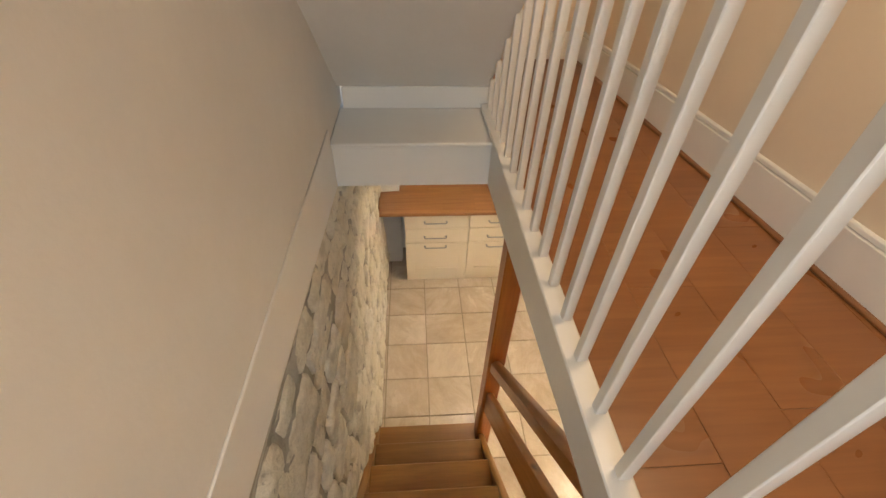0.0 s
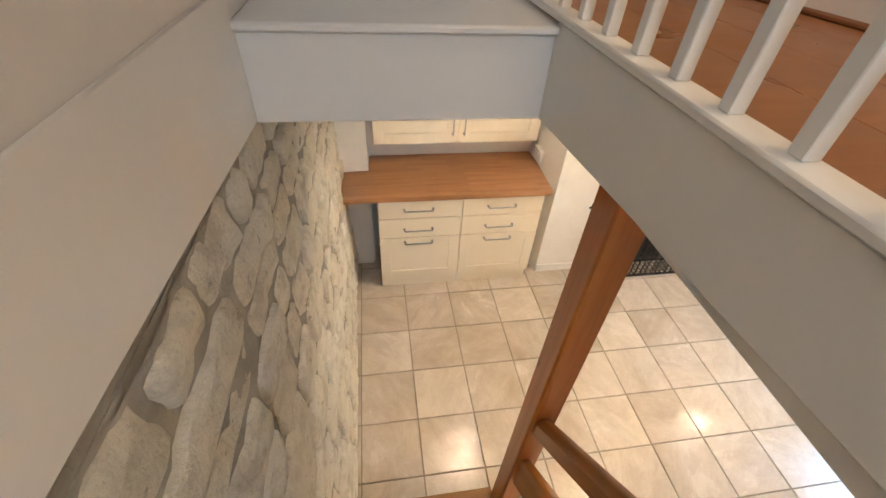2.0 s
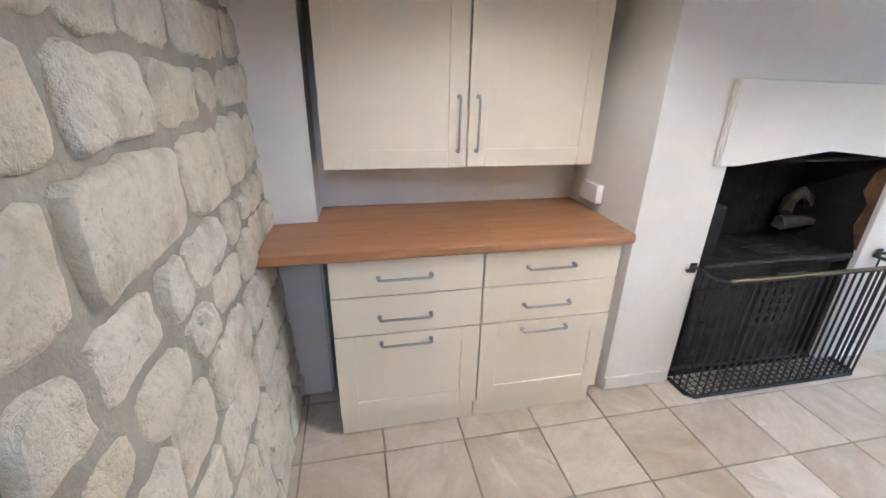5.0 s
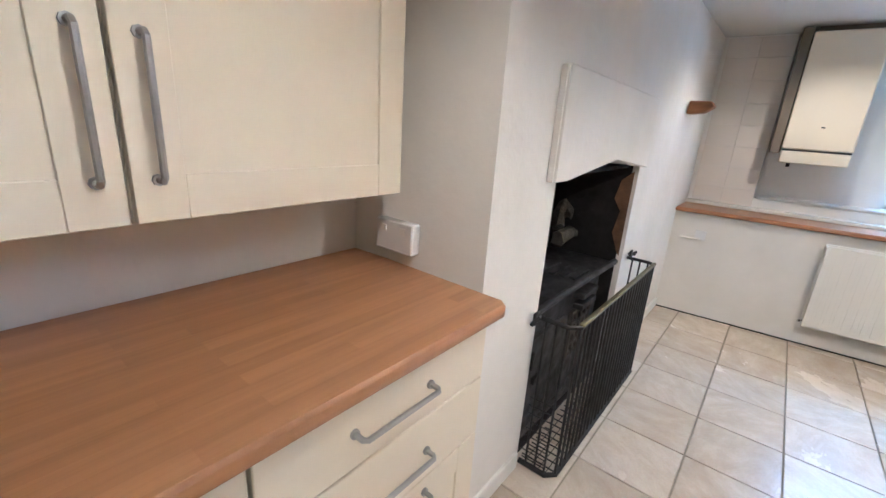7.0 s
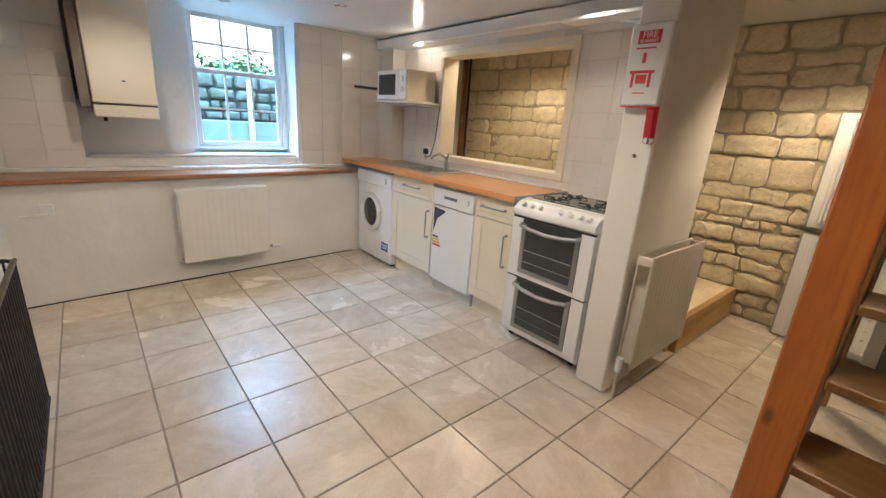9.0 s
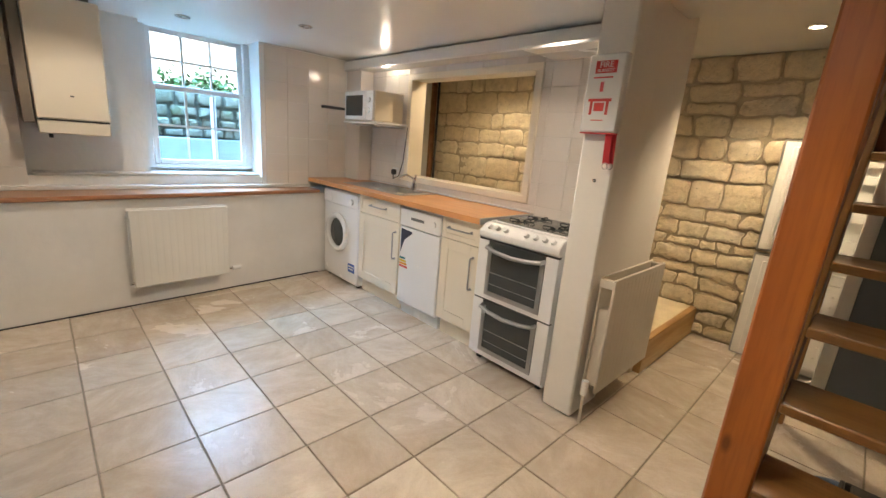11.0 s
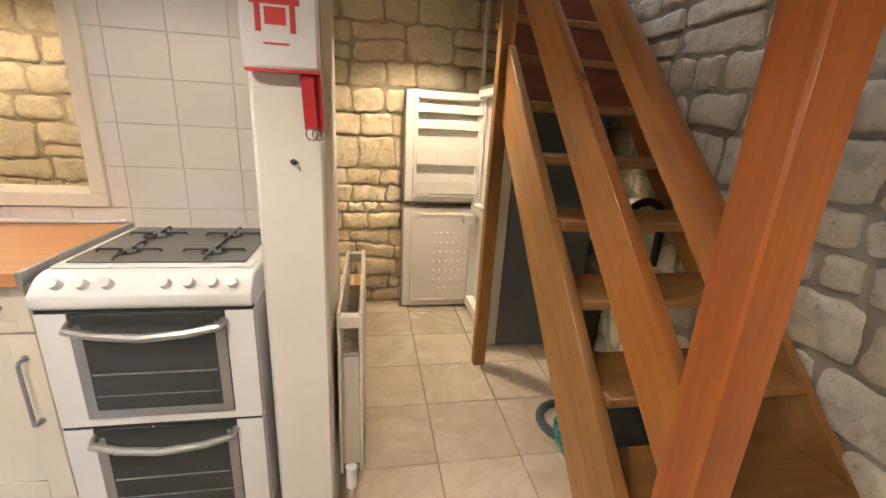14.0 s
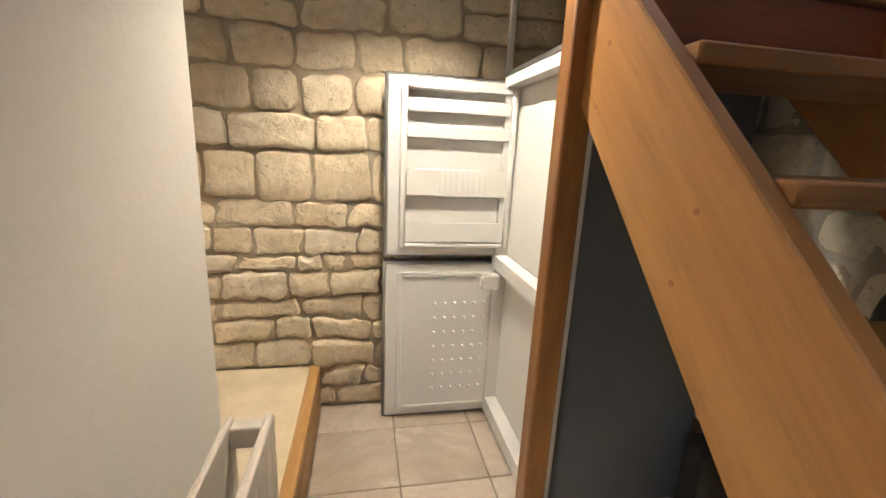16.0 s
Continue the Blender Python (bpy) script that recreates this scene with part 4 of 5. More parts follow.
def radiator(label, length, height, paint):
    """Faces +y of its own, from x = 0 to its length, and stands 0.13 above the floor."""
    t = thing("radiator", label, "radiator", (0, 0, 0), 0, "radiators")
    bm = boxes(((0, 0.035, 0), (length, 0.05, height)), bevel=0.004)
    n = int(length / 0.045)
    for k in range(n):
        x = (k + 0.5) * length / n
        part("flute", boxes(((x - 0.014, 0.05, 0.03), (x + 0.014, 0.0512, height - 0.03)), bevel=0.0005), paint, t)
    part("front_panel", bm, paint, t)
    part("back_panel", boxes(((0, -0.03, 0), (length, -0.018, height)), bevel=0.004), paint, t)
    bm = bmesh.new()
    for k in range(int(length / 0.03)):
        bx(bm, (0.02 + k * 0.03, -0.018, 0.03), (0.023 + k * 0.03, 0.035, height - 0.16))
    tagged(part("fin", bm, paint, t), kind="stuff")
    for sx in (-0.002, length - 0.03):
        part("end_cap", boxes(((sx, -0.029, height - 0.05), (sx + 0.032, 0.049, height - 0.01)), bevel=0.003), paint, t)
    part("valve", tube(bmesh.new(), [(length + 0.0, 0.01, 0.03), (length + 0.035, 0.01, 0.03)], 0.010, 8), M_CHROME, t)
    part("valve_head", tube(bmesh.new(), [(length + 0.045, 0.01, 0.0), (length + 0.045, 0.01, 0.075)], 0.018, 12), M_WHITE, t)
    part("pipe", tube(bmesh.new(), [(length + 0.045, 0.01, 0.0), (length + 0.045, 0.01, -0.127 if length < 0.62 else -0.168)], 0.0075, 8), paint, t)
    return t


r1 = radiator("white panel radiator on the side of the partition", 0.64, 0.60, M_RADDARK)
r1.matrix_basis = pose(1.775, 0.56, 0.17, 0, 0, 90)
r2 = radiator("white panel radiator below the window ledge", 0.63, 0.55, M_RAD)
r2.matrix_basis = pose(4.500, 2.06, 0.17, 0, 0, 93.8)
for o in list(r2.children):
    if o.name.startswith(("pipe", "valve")):
        bpy.data.objects.remove(o)
part("valve", tube(bmesh.new(), [(-0.035, 0.01, 0.03), (0.0, 0.01, 0.03)], 0.010, 8), M_CHROME, r2)
part("valve_head", tube(bmesh.new(), [(-0.10, 0.01, 0.03), (-0.035, 0.01, 0.03)], 0.017, 12), M_WHITE, r2)
part("pipe", tube(bmesh.new(), [(0.62, 0.01, 0.03), (0.64, 0.01, 0.02), (0.64, -0.04, 0.0)], 0.0075, 8), M_CHROME, r2)

# boiler
t = thing("boiler", "cream wall hung boiler in the window recess", "boiler", (4.60, 2.70, 1.19))
part("case", boxes(((0, 0, 0.09), (0.37, 0.36, 0.80)), bevel=0.008), M_UNIT, t)
part("lower_cover", boxes(((0.01, 0.004, 0.0), (0.37, 0.356, 0.08)), bevel=0.006), M_UNIT, t)
part("seam", boxes(((0.012, 0.006, 0.08), (0.36, 0.354, 0.09))), M_BLACK, t)
part("badge", boxes(((-0.002, 0.17, 0.23), (0.0, 0.19, 0.238))), M_BLACK, t)
part("pipe", tube(bmesh.new(), [(0.15, 0.30, 0.0), (0.15, 0.30, -0.03)], 0.011, 8), M_BLACK, t)
# added panel: its dark colour stands in for shade left of the boiler
single("boiler_shade_panel", boxes(((4.62, 3.065, 1.25), (4.98, 3.12, 2.02)), bevel=0.004), M_SHADEBOARD, "brown panel standing in for the shade beside the boiler", "panel")
single("boiler_flue", boxes(((4.66, 2.74, 1.992), (4.97, 3.04, 2.027))), M_SHADEBOARD, "dark flue collar over the boiler", "flue")

# hearth
t = thing("hearth_cover", "white painted board over the hearth opening", "panel", (2.175, YF - 0.028, 1.15))
bm = prism(bmesh.new(), [(0.0, 0.0), (0.085, 0.0), (0.565, 0.06), (1.06, 0.005), (1.06, 0.33), (0.0, 0.345)], 0.0, 0.026, 1, 0.003)
part("board", bm, M_ROUGHCAST, t)
part("edge_strip", boxes(((-0.010, 0.008, 0.0), (-0.001, 0.026, 0.34))), M_ROUGHCAST, t)
t = thing("stove", "black cast iron range set in the hearth", "stove", (2.26, 3.60, 0.012))
part("body", boxes(((0.0, 0.03, 0.0), (0.60, 0.34, 0.60)), ((0.60, 0.06, 0), (0.94, 0.34, 0.62)), bevel=0.006), M_BLACK, t)
part("top_plate", boxes(((0.0, 0.0, 0.605), (0.94, 0.38, 0.635)), bevel=0.006), M_BLACK, t)
part("top_rail", tube(bmesh.new(), [(0.02, -0.008, 0.64), (0.5, -0.008, 0.645), (0.93, -0.008, 0.64)], 0.016, 8), M_BLACK, t)
for k in range(4):
    part("ridge", boxes(((0.48 - 0.01 * k, 0.03 + 0.05 * k, 0.636), (0.66, 0.06 + 0.05 * k, 0.648)), bevel=0.002), M_BLACK, t)
for sz in (0.49, 0.545):
    part("air_lip", boxes(((0.50, -0.02, sz), (0.68, 0.03, sz + 0.03)), bevel=0.004), M_BLACK, t)
d = part("fire_door", boxes(((0.06, 0.012, 0.10), (0.40, 0.03, 0.50)), bevel=0.006), M_BLACK, t)
part("latch", boxes(((0.10, -0.005, 0.28), (0.16, 0.012, 0.31)), bevel=0.003), M_BLACK, d)
part("handle", boxes(((0.07, -0.002, 0.36), (0.085, 0.012, 0.44)), bevel=0.003), M_BLACK, d)
bm = bmesh.new()
for i in range(5):
    bx(bm, (0.47, 0.012, 0.24 + 0.055 * i), (0.71, 0.029, 0.262 + 0.055 * i), 0.002)
for i in range(5):
    bx(bm, (0.47 + 0.055 * i, 0.010, 0.24), (0.49 + 0.055 * i, 0.027, 0.482), 0.002)
part("vent_grid", bm, M_ASH, t, "grey vent grid with square holes")
part("vent_back", boxes(((0.47, 0.029, 0.24), (0.71, 0.0298, 0.48))), M_SOOT, t)
part("hob_box", boxes(((0.04, 0.12, 0.636), (0.22, 0.36, 0.90)), bevel=0.01), M_BLACK, t)
t = thing("burnt_log", "ash grey burnt log lying on the range", "log", (2.97, 3.84, 0.71))
rr = random.Random(5)
bm = bmesh.new()
tube(bm, [(0.0, 0.0, 0.05), (0.10, 0.01, 0.055), (0.22, 0.02, 0.05), (0.36, 0.03, 0.035)], 0.035, 9)
for v in bm.verts:
    v.co += Vector((rr.uniform(-.008, .008), rr.uniform(-.008, .008), rr.uniform(-.008, .008)))
part("log", bm, M_ASH, t)
bm = bmesh.new()
tube(bm, [(0.06, 0.03, 0.10), (0.10, 0.05, 0.16), (0.17, 0.06, 0.20), (0.24, 0.06, 0.17), (0.28, 0.05, 0.10)], 0.03, 9)
for v in bm.verts:
    v.co += Vector((rr.uniform(-.009, .009), rr.uniform(-.009, .009), rr.uniform(-.009, .009)))
part("ember_block", bm, M_ASH, t)
single("ash", prism(bmesh.new(), [(2.30, 3.62), (3.2, 3.60), (3.2, 3.66), (2.30, 3.68)], 0.0125, 0.03, 2), M_ASH, "pale ash and grit below the range", "ash")

# fire guard
t = thing("fire_guard", "black wire nursery fireguard with a brass top rail", "fireguard", (2.25, 3.42, 0))
GW, GH, GD = 1.06, 0.655, 0.145
for z, r in ((0.012, 0.011), (GH, 0.009)):
    part("rail", tube(bmesh.new(), [(0, GD, z), (0, 0.03, z), (0.03, 0.0, z), (GW - 0.03, 0, z), (GW, 0.03, z), (GW, GD, z)], r, 8), M_BLACK, t)
part("brass_rail", boxes(((0.03, -0.012, GH + 0.004), (GW - 0.03, 0.008, GH + 0.016)), bevel=0.004), surface("tarnished brass", (0.22, 0.19, 0.10), (0.12, 0.11, 0.07), 8, 60, 0.45, metal=0.8), t)
for k in range(22):
    x = 0.03 + (GW - 0.06) * k / 21
    part("bar", tube(bmesh.new(), [(x, 0, 0.015), (x, 0, GH)], 0.0058, 6), M_BLACK, t)
for x in (0, GW):
    for k in range(3):
        part("bar", tube(bmesh.new(), [(x, 0.035 + 0.04 * k, 0.015), (x, 0.035 + 0.04 * k, GH)], 0.0045, 6), M_BLACK, t)
bm = bmesh.new()
for k in range(24):
    x = 0.04 + k * 0.042
    tube(bm, [(x, 0.0, 0.014), (x, GD + 0.005, 0.014)], 0.0035, 5)
for k in range(4):
    tube(bm, [(0.0, 0.03 + 0.03 * k, 0.021), (GW, 0.03 + 0.03 * k, 0.021)], 0.002, 4)
part("floor_mesh", bm, M_BLACK, t)
for k in range(10):
    z = 0.04 + 0.035 * k
    if k < 9:
        part("side_wire", tube(bmesh.new(), [(0.0, 0.03, z), (0.0, GD - 0.01, z)], 0.0025, 5), M_BLACK, t)
for x in (-0.03, GW + 0.03):
    w = thing("guard_hook", "black iron wall hook holding the fireguard", "hook", (2.25 + x, YF - 0.02, 0.67), 0, "guard hooks")
    part("hook_body", tube(bmesh.new(), [(0, 0.02, 0), (0.0, 0.0, 0.0), (-0.03 if x < 0 else 0.03, -0.01, 0.01), (-0.06 if x < 0 else 0.04, 0.0, -0.01)], 0.008, 7), M_BLACK, w)
    part("cleat", boxes(((-0.045, -0.006, -0.02), (-0.01, 0.006, 0.03)), bevel=0.004), M_BLACK, w)
t = thing("wooden_bracket", "small red brown wooden corbel on the white wall", "bracket", (4.02, 3.42, 1.48))
part("corbel", prism(bmesh.new(), [(0.14, 0.05), (0.145, -0.03), (0.05, -0.02), (0.0, 0.02), (0.02, 0.05)], 0, 0.10, 0, 0.006), M_BEAD, t)
t = thing("pipe_tail", "capped copper pipe on the white dado", "pipe", (4.48, 3.38, 0.60))
part("pipe", tube(bmesh.new(), [(0, 0, 0), (-0.03, 0, 0), (-0.035, 0.12, -0.005)], 0.008, 8), M_RAD, t)
part("plate", boxes(((-0.012, -0.04, -0.01), (0, 0.03, 0.06)), bevel=0.003), M_WHITE, t)

# recessed downlights
M_LAMPFACE = glow("lit downlight", (1.0, 0.85, 0.62), 18)
M_DIMFACE = surface("unlit downlight", (0.35, 0.33, 0.30), None, 5, 60, 0.3, bump=0)
# the last fitting, at (1.25, 2.9), is assumed, added above its fill lamp
for i, (sx, sy, sz, on) in enumerate([(3.95, 2.86, CEIL, True), (3.95, 1.65, CEIL, False), (4.55, 2.25, CEIL, False), (2.45, 2.2, CEIL, True), (1.42, -0.05, 2.10, True), (1.25, 2.9, CEIL, True)]):
    t = thing("downlight", "round recessed ceiling downlight with a chrome ring", "lamp", (sx, sy, sz - 0.004), 0, "downlights")
    bm = bmesh.new()
    tube(bm, [(0.042 * math.cos(a), 0.042 * math.sin(a), 0) for a in [2 * math.pi * k / 24 for k in range(24)]], 0.006, 6, True)
    part("ring", bm, M_CHROME, t)
    part("lamp_face", disc(bmesh.new(), (0, 0, -0.001), 0.036, 0.003, 2, 20), M_LAMPFACE if on else M_DIMFACE, t)

# ---- staircase ----
RISE, GO, Y1 = UP / 11, 0.2075, 1.88
SX0, SX1 = 0.335, 1.045


def along(x0, x1, y0, y1, top, depth, k=0.985, bevel=0.004):
    """A board down the flight: its upper edge is at height top - k * y."""
    return prism(bmesh.new(), [(y0, top - k * y0), (y1, top - k * y1), (y1, top - k * y1 - depth), (y0, top - k * y0 - depth)], x0, x1, 0, bevel)


stair = thing("staircase", "orange pine open riser staircase against a rubble stone wall", "staircase", (0, 0, 0))
for x0, x1 in ((SX1, SX1 + 0.038), (SX0, SX0 + 0.038)):
    pts = [(0.34, 2.02 - 0.985 * 0.34), (1.758, 2.02 - 0.985 * 1.758), (1.758, 0.0), (1.65, 0.0), (0.34, 1.35)]
    if x0 == SX0:
        pts = [(-0.18, 2.21), (1.92, 0.14), (1.92, 0.0), (1.66, 0.0), (-0.18, 1.80)]
    part("stringer", prism(bmesh.new(), pts, x0, x1, 0, 0.004), M_STRING, stair, "golden pine side string")
for k in range(1, 11):
    yf = Y1 - (k - 1) * GO
    part("tread", boxes(((SX0 + 0.038, yf - 0.245, RISE * k - 0.035), (SX1, yf, RISE * k)), bevel=0.005), M_TREAD, stair)
for k in range(7, 11):
    yf = Y1 - (k - 1) * GO
    part("riser", boxes(((SX0 + 0.04, yf - 0.24, RISE * k + 0.001), (SX1 - .001, yf - 0.225, RISE * (k + 1) - 0.037))), wood("red brown riser board", (0.22, 0.06, 0.02), (0.15, 0.04, 0.012), 0), stair)
part("newel", boxes(((1.036, 1.760, 0.0), (1.130, 1.850, 2.029)), bevel=0.006), M_ORANGEWOOD, stair, "full height orange pine newel post")
part("rear_post", boxes(((1.052, 0.285, 0.0), (1.120, 0.340, 2.09)), bevel=0.005), M_GOLDPOST, stair, "tall orange pine post behind the string")
part("middle_rail", along(1.058, 1.094, 0.0, 1.764, 2.565, 0.222, 0.993), M_SLOPEWOOD, stair, "broad flat orange pine rail")
part("handrail", along(1.048, 1.106, 0.0, 1.764, 2.885, 0.122, bevel=0.018), M_SLOPEWOOD, stair, "rounded orange pine handrail")
for y in (0.45, 0.75, 1.05, 1.30, 1.52):
    for dz in (-0.10, -0.22):
        z = 2.01 - 0.985 * y + dz
        part("screw_plug", disc(bmesh.new(), (SX1 + 0.038, y + dz * 0.2, z), 0.006, 0.001, 0, 10), M_BEAD, stair)
# balustrade of the hall
rail = thing("balustrade", "white painted square balusters along the stairwell edge", "balustrade", (0, 0, 0))
me = mesh_of("baluster", boxes(((-0.012, -0.012, 0), (0.012, 0.012, 0.93)), bevel=0.002), M_GLOSS)
for k in range(30):
    y = 1.03 + (0.1175 if k > 9 else 0.1255) * (k - 9)
    if y > 2.44:
        break
    top = min(0.93, 2.35 + 1.02 * (2.50 - y) - 2.275)
    ob = new("baluster", me if top == 0.93 else mesh_of("baluster", boxes(((-0.012, -0.012, 0), (0.012, 0.012, top)), bevel=0.002), M_GLOSS))
    ob.location, ob.parent = (1.030, y, 2.268), rail
part("hall_handrail", boxes(((1.005, -0.2, 3.199), (1.055, 1.55, 3.25)), bevel=0.01), M_GLOSS, rail)

# ---- under and behind the stairs ----
t = thing("fridge_freezer", "grey sided fridge freezer standing with both doors wide open", "fridge", (0.42, -0.47, 0))
W, D, H = 0.58, 0.635, 1.54
bm = boxes(((0, 0, 0.03), (0.52, 0.018, H)), ((0, D - 0.018, 0.03), (0.52, D, H)), ((0, 0.018, 0.03), (0.018, D - 0.018, H)), ((0.018, 0.018, H - 0.03), (0.52, D - 0.018, H)), ((0.018, 0.018, 0.03), (0.52, D - 0.018, 0.12)), ((0.018, 0.018, 0.74), (0.52, D - 0.018, 0.80)), bevel=0.002)
part("cabinet", bm, M_GREYSIDE, t)
part("liner", boxes(((0.521, 0, 0.03), (W, 0.035, H)), ((0.521, D - 0.03, 0.03), (W, D, H)), ((0.521, 0.035, 0.74), (W, D - 0.03, 0.80)), ((0.521, 0.035, H - 0.04), (W, D - 0.03, H)), ((0.521, 0.035, 0.03), (W, D - 0.03, 0.1)),
                    ((0.515, 0.019, 0.10), (0.522, D - 0.019, 0.74)), ((0.515, 0.019, 0.80), (0.522, D - 0.019, H - 0.035)), bevel=0.002), M_LINER, t)
part("top_cover", boxes(((0.0, 0.0, H + 0.001), (W, D, H + 0.02)), bevel=0.003), M_STEEL, t)


def fridge_door(z0, z1, dimpled):
    """Open at a right angle: it reaches out along x, its lined face towards +y."""
    x0, x1, y = W - 0.10, W + 0.485, -0.002
    d = part("door", boxes(((x0, y - 0.045, z0), (x1, y, z1)), bevel=0.006), M_STEEL, t, "steel faced appliance door")
    part("gasket", boxes(((x0 + 0.012, y, z0 + 0.012), (x1 - 0.012, y + 0.012, z1 - 0.012)), bevel=0.004), M_LINER, d)
    bm = boxes(((x0 + 0.05, y + 0.012, z0 + 0.05), (x1 - 0.06, y + 0.020, z1 - 0.045)), bevel=0.006)
    for p, q in (((x0 + 0.05, z0 + 0.05), (x0 + 0.075, z1 - 0.045)), ((x1 - 0.085, z0 + 0.05), (x1 - 0.06, z1 - 0.045)), ((x0 + 0.075, z0 + 0.05), (x1 - 0.085, z0 + 0.07)), ((x0 + 0.075, z1 - 0.065), (x1 - 0.085, z1 - 0.045))):
        bx(bm, (p[0], y + 0.02, p[1]), (q[0], y + 0.05 if not dimpled else y + 0.028, q[1]), 0.006)
    part("door_liner", bm, M_LINER, d)
    if dimpled:
        bm = bmesh.new()
        for i in range(7):
            for j in range(6):
                disc(bm, (x0 + 0.13 + 0.045 * j, y + 0.02, z0 + 0.15 + 0.07 * i), 0.008, 0.005, 1, 8, 0.004)
        tagged(part("dimple", bm, M_LINER, d), kind="stuff")
    else:
        for z, lip in ((z0 + 0.075, 0.085), (z0 + 0.27, 0.11), (z0 + 0.50, 0.05), (z0 + 0.60, 0.05)):
            part("door_shelf", boxes(((x0 + 0.076, y + 0.02, z), (x1 - 0.086, y + 0.040, z + 0.006)), ((x0 + 0.076, y + 0.040, z), (x1 - 0.086, y + 0.047, z + lip)), bevel=0.0025), M_LINER, d)
        for k in range(9):
            part("shelf_rib", boxes(((x0 + 0.16 + 0.024 * k, y + 0.047, z0 + 0.285), (x0 + 0.17 + 0.024 * k, y + 0.0495, z0 + 0.37)), bevel=0.001), M_LINER, d)
    return d


fridge_door(0.005, 0.765, True)
fridge_door(0.785, 1.53, False)
part("ice_flap", boxes(((W - 0.01, 0.06, 0.66), (W + 0.07, 0.10, 0.73)), bevel=0.008), M_LINER, t, "white freezer drawer handle")
single("conduit", boxes(((0.94, YS + 0.012, 1.57), (0.965, YS + 0.037, 2.095)), bevel=0.002), M_RAD, "grey plastic cable trunking on the stone wall", "conduit")
t = thing("vacuum_cleaner", "blue grey vacuum cleaner hose and head under the stairs", "vacuum cleaner", (0.90, 0.99, 0))
part("hose", tube(bmesh.new(), [(-0.11 + 0.13 * math.cos(a), -0.13 + 0.13 * math.sin(a), 0.022) for a in [-1.9 + 4.6 * k / 26 for k in range(27)]], 0.021, 10), M_BLUEGREY, t)
part("canister", prism(bmesh.new(), [(-0.79, 0.0), (-0.67, 0.0), (-0.67, 0.30), (-0.71, 0.36), (-0.79, 0.34)], -0.55, -0.41, 0, 0.02), M_RUBBER, t)
part("wand", tube(bmesh.new(), [(-0.38, -0.24, 0.02), (-0.42, -0.42, 0.35), (-0.46, -0.60, 0.68)], 0.014, 8), M_STEEL, t)
part("hose_loop", tube(bmesh.new(), [(-0.36, -0.33, 0.70), (-0.36, -0.33, 0.92)] + [(-0.45 + 0.09 * math.cos(a), -0.33, 0.94 + 0.09 * math.sin(a)) for a in [math.pi * k / 12 for k in range(13)]] + [(-0.54, -0.33, 0.72)], 0.019, 10), M_RUBBER, t)
t = thing("storage_tray", "black and teal plastic tray under the lowest treads", "tray", (0.60, 1.04, 0))
part("tray", boxes(((-0.22, -0.20, 0), (0.22, 0.22, 0.02)), ((-0.22, -0.20, 0.02), (-0.205, 0.22, 0.12)), ((0.205, -0.20, 0.02), (0.22, 0.22, 0.12)), ((-0.205, 0.205, 0.02), (0.205, 0.22, 0.12)), ((-0.205, -0.20, 0.02), (0.205, -0.185, 0.12)), bevel=0.004), M_RUBBER, t)
part("lid", boxes(((-0.19, -0.17, 0.121), (0.19, 0.19, 0.135)), bevel=0.006), M_RUBBER, t)
part("teal_box", boxes(((0.225, -0.12, 0.0), (0.30, 0.14, 0.11)), bevel=0.008), M_TEAL, t)
t = thing("yellow_bag", "yellow and black printed bag lying behind the treads", "bag", (0.49, 0.50, 0))
bm = prism(bmesh.new(), [(-0.14, -0.07), (0.12, -0.08), (0.16, 0.0), (0.10, 0.09), (-0.10, 0.08)], 0.0, 0.13, 2, 0.03)
part("bag_body", bm, M_YELLOW, t)
part("bag_band", prism(bmesh.new(), [(-0.17, 0.03), (-0.12, 0.02), (0.14, 0.10), (0.10, 0.13), (-0.10, 0.11)], 0.0, 0.15, 2, 0.02), M_RUBBER, t)
for sy in (-0.04, -0.01):
    part("print_bar", boxes(((-0.06, sy, 0.131), (0.06, sy + 0.012, 0.134))), M_RUBBER, t)

# ---- corridor seen through the hatch ----
t = thing("corridor_door", "white painted door in a dark frame beyond the hatch", "door", (5.035, -0.55, 0.22))
part("leaf", boxes(((0, 0.0, 0.0), (0.40, 0.04, 1.8)), bevel=0.003), M_GLOSS, t)
part("frame_post", boxes(((-0.035, -0.02, 0.0), (-0.002, 0.05, 1.87)), bevel=0.004), M_BEAD, t)
single("soil_pipe", tube(bmesh.new(), [(4.93, -0.53, 0.218), (4.93, -0.53, 2.09)], 0.014, 10), M_BLACK, "dark vertical pipe on the rubble wall", "pipe")

# ---- outside the window ----
struct("ground", boxes(((5.78, -30, 0.3), (40, 30, 0.5))), M_MORTAR, "stone flagged yard outside the window")
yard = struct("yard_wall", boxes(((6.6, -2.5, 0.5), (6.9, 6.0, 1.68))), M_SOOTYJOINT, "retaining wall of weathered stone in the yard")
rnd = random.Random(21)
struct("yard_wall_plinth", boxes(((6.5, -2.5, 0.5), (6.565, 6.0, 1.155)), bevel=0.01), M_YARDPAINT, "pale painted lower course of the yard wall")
single("downpipe", tube(bmesh.new(), [(6.46, 1.56, 0.5), (6.46, 1.56, 1.62)], 0.03, 12), M_WHITE, "white plastic downpipe against the yard wall", "pipe")
M_HAZE = glow("bright overcast sky", (0.90, 0.98, 1.0), 3.2)
struct("backdrop", boxes(((60, -60, 0.5), (60.2, 60, 45))), M_HAZE, "bright hazy sky beyond the yard")
M_LEAF = surface("green leaves", (0.06, 0.13, 0.03), (0.10, 0.18, 0.04), 6, 40, 0.5, bump=0.1, per_object=0.2)
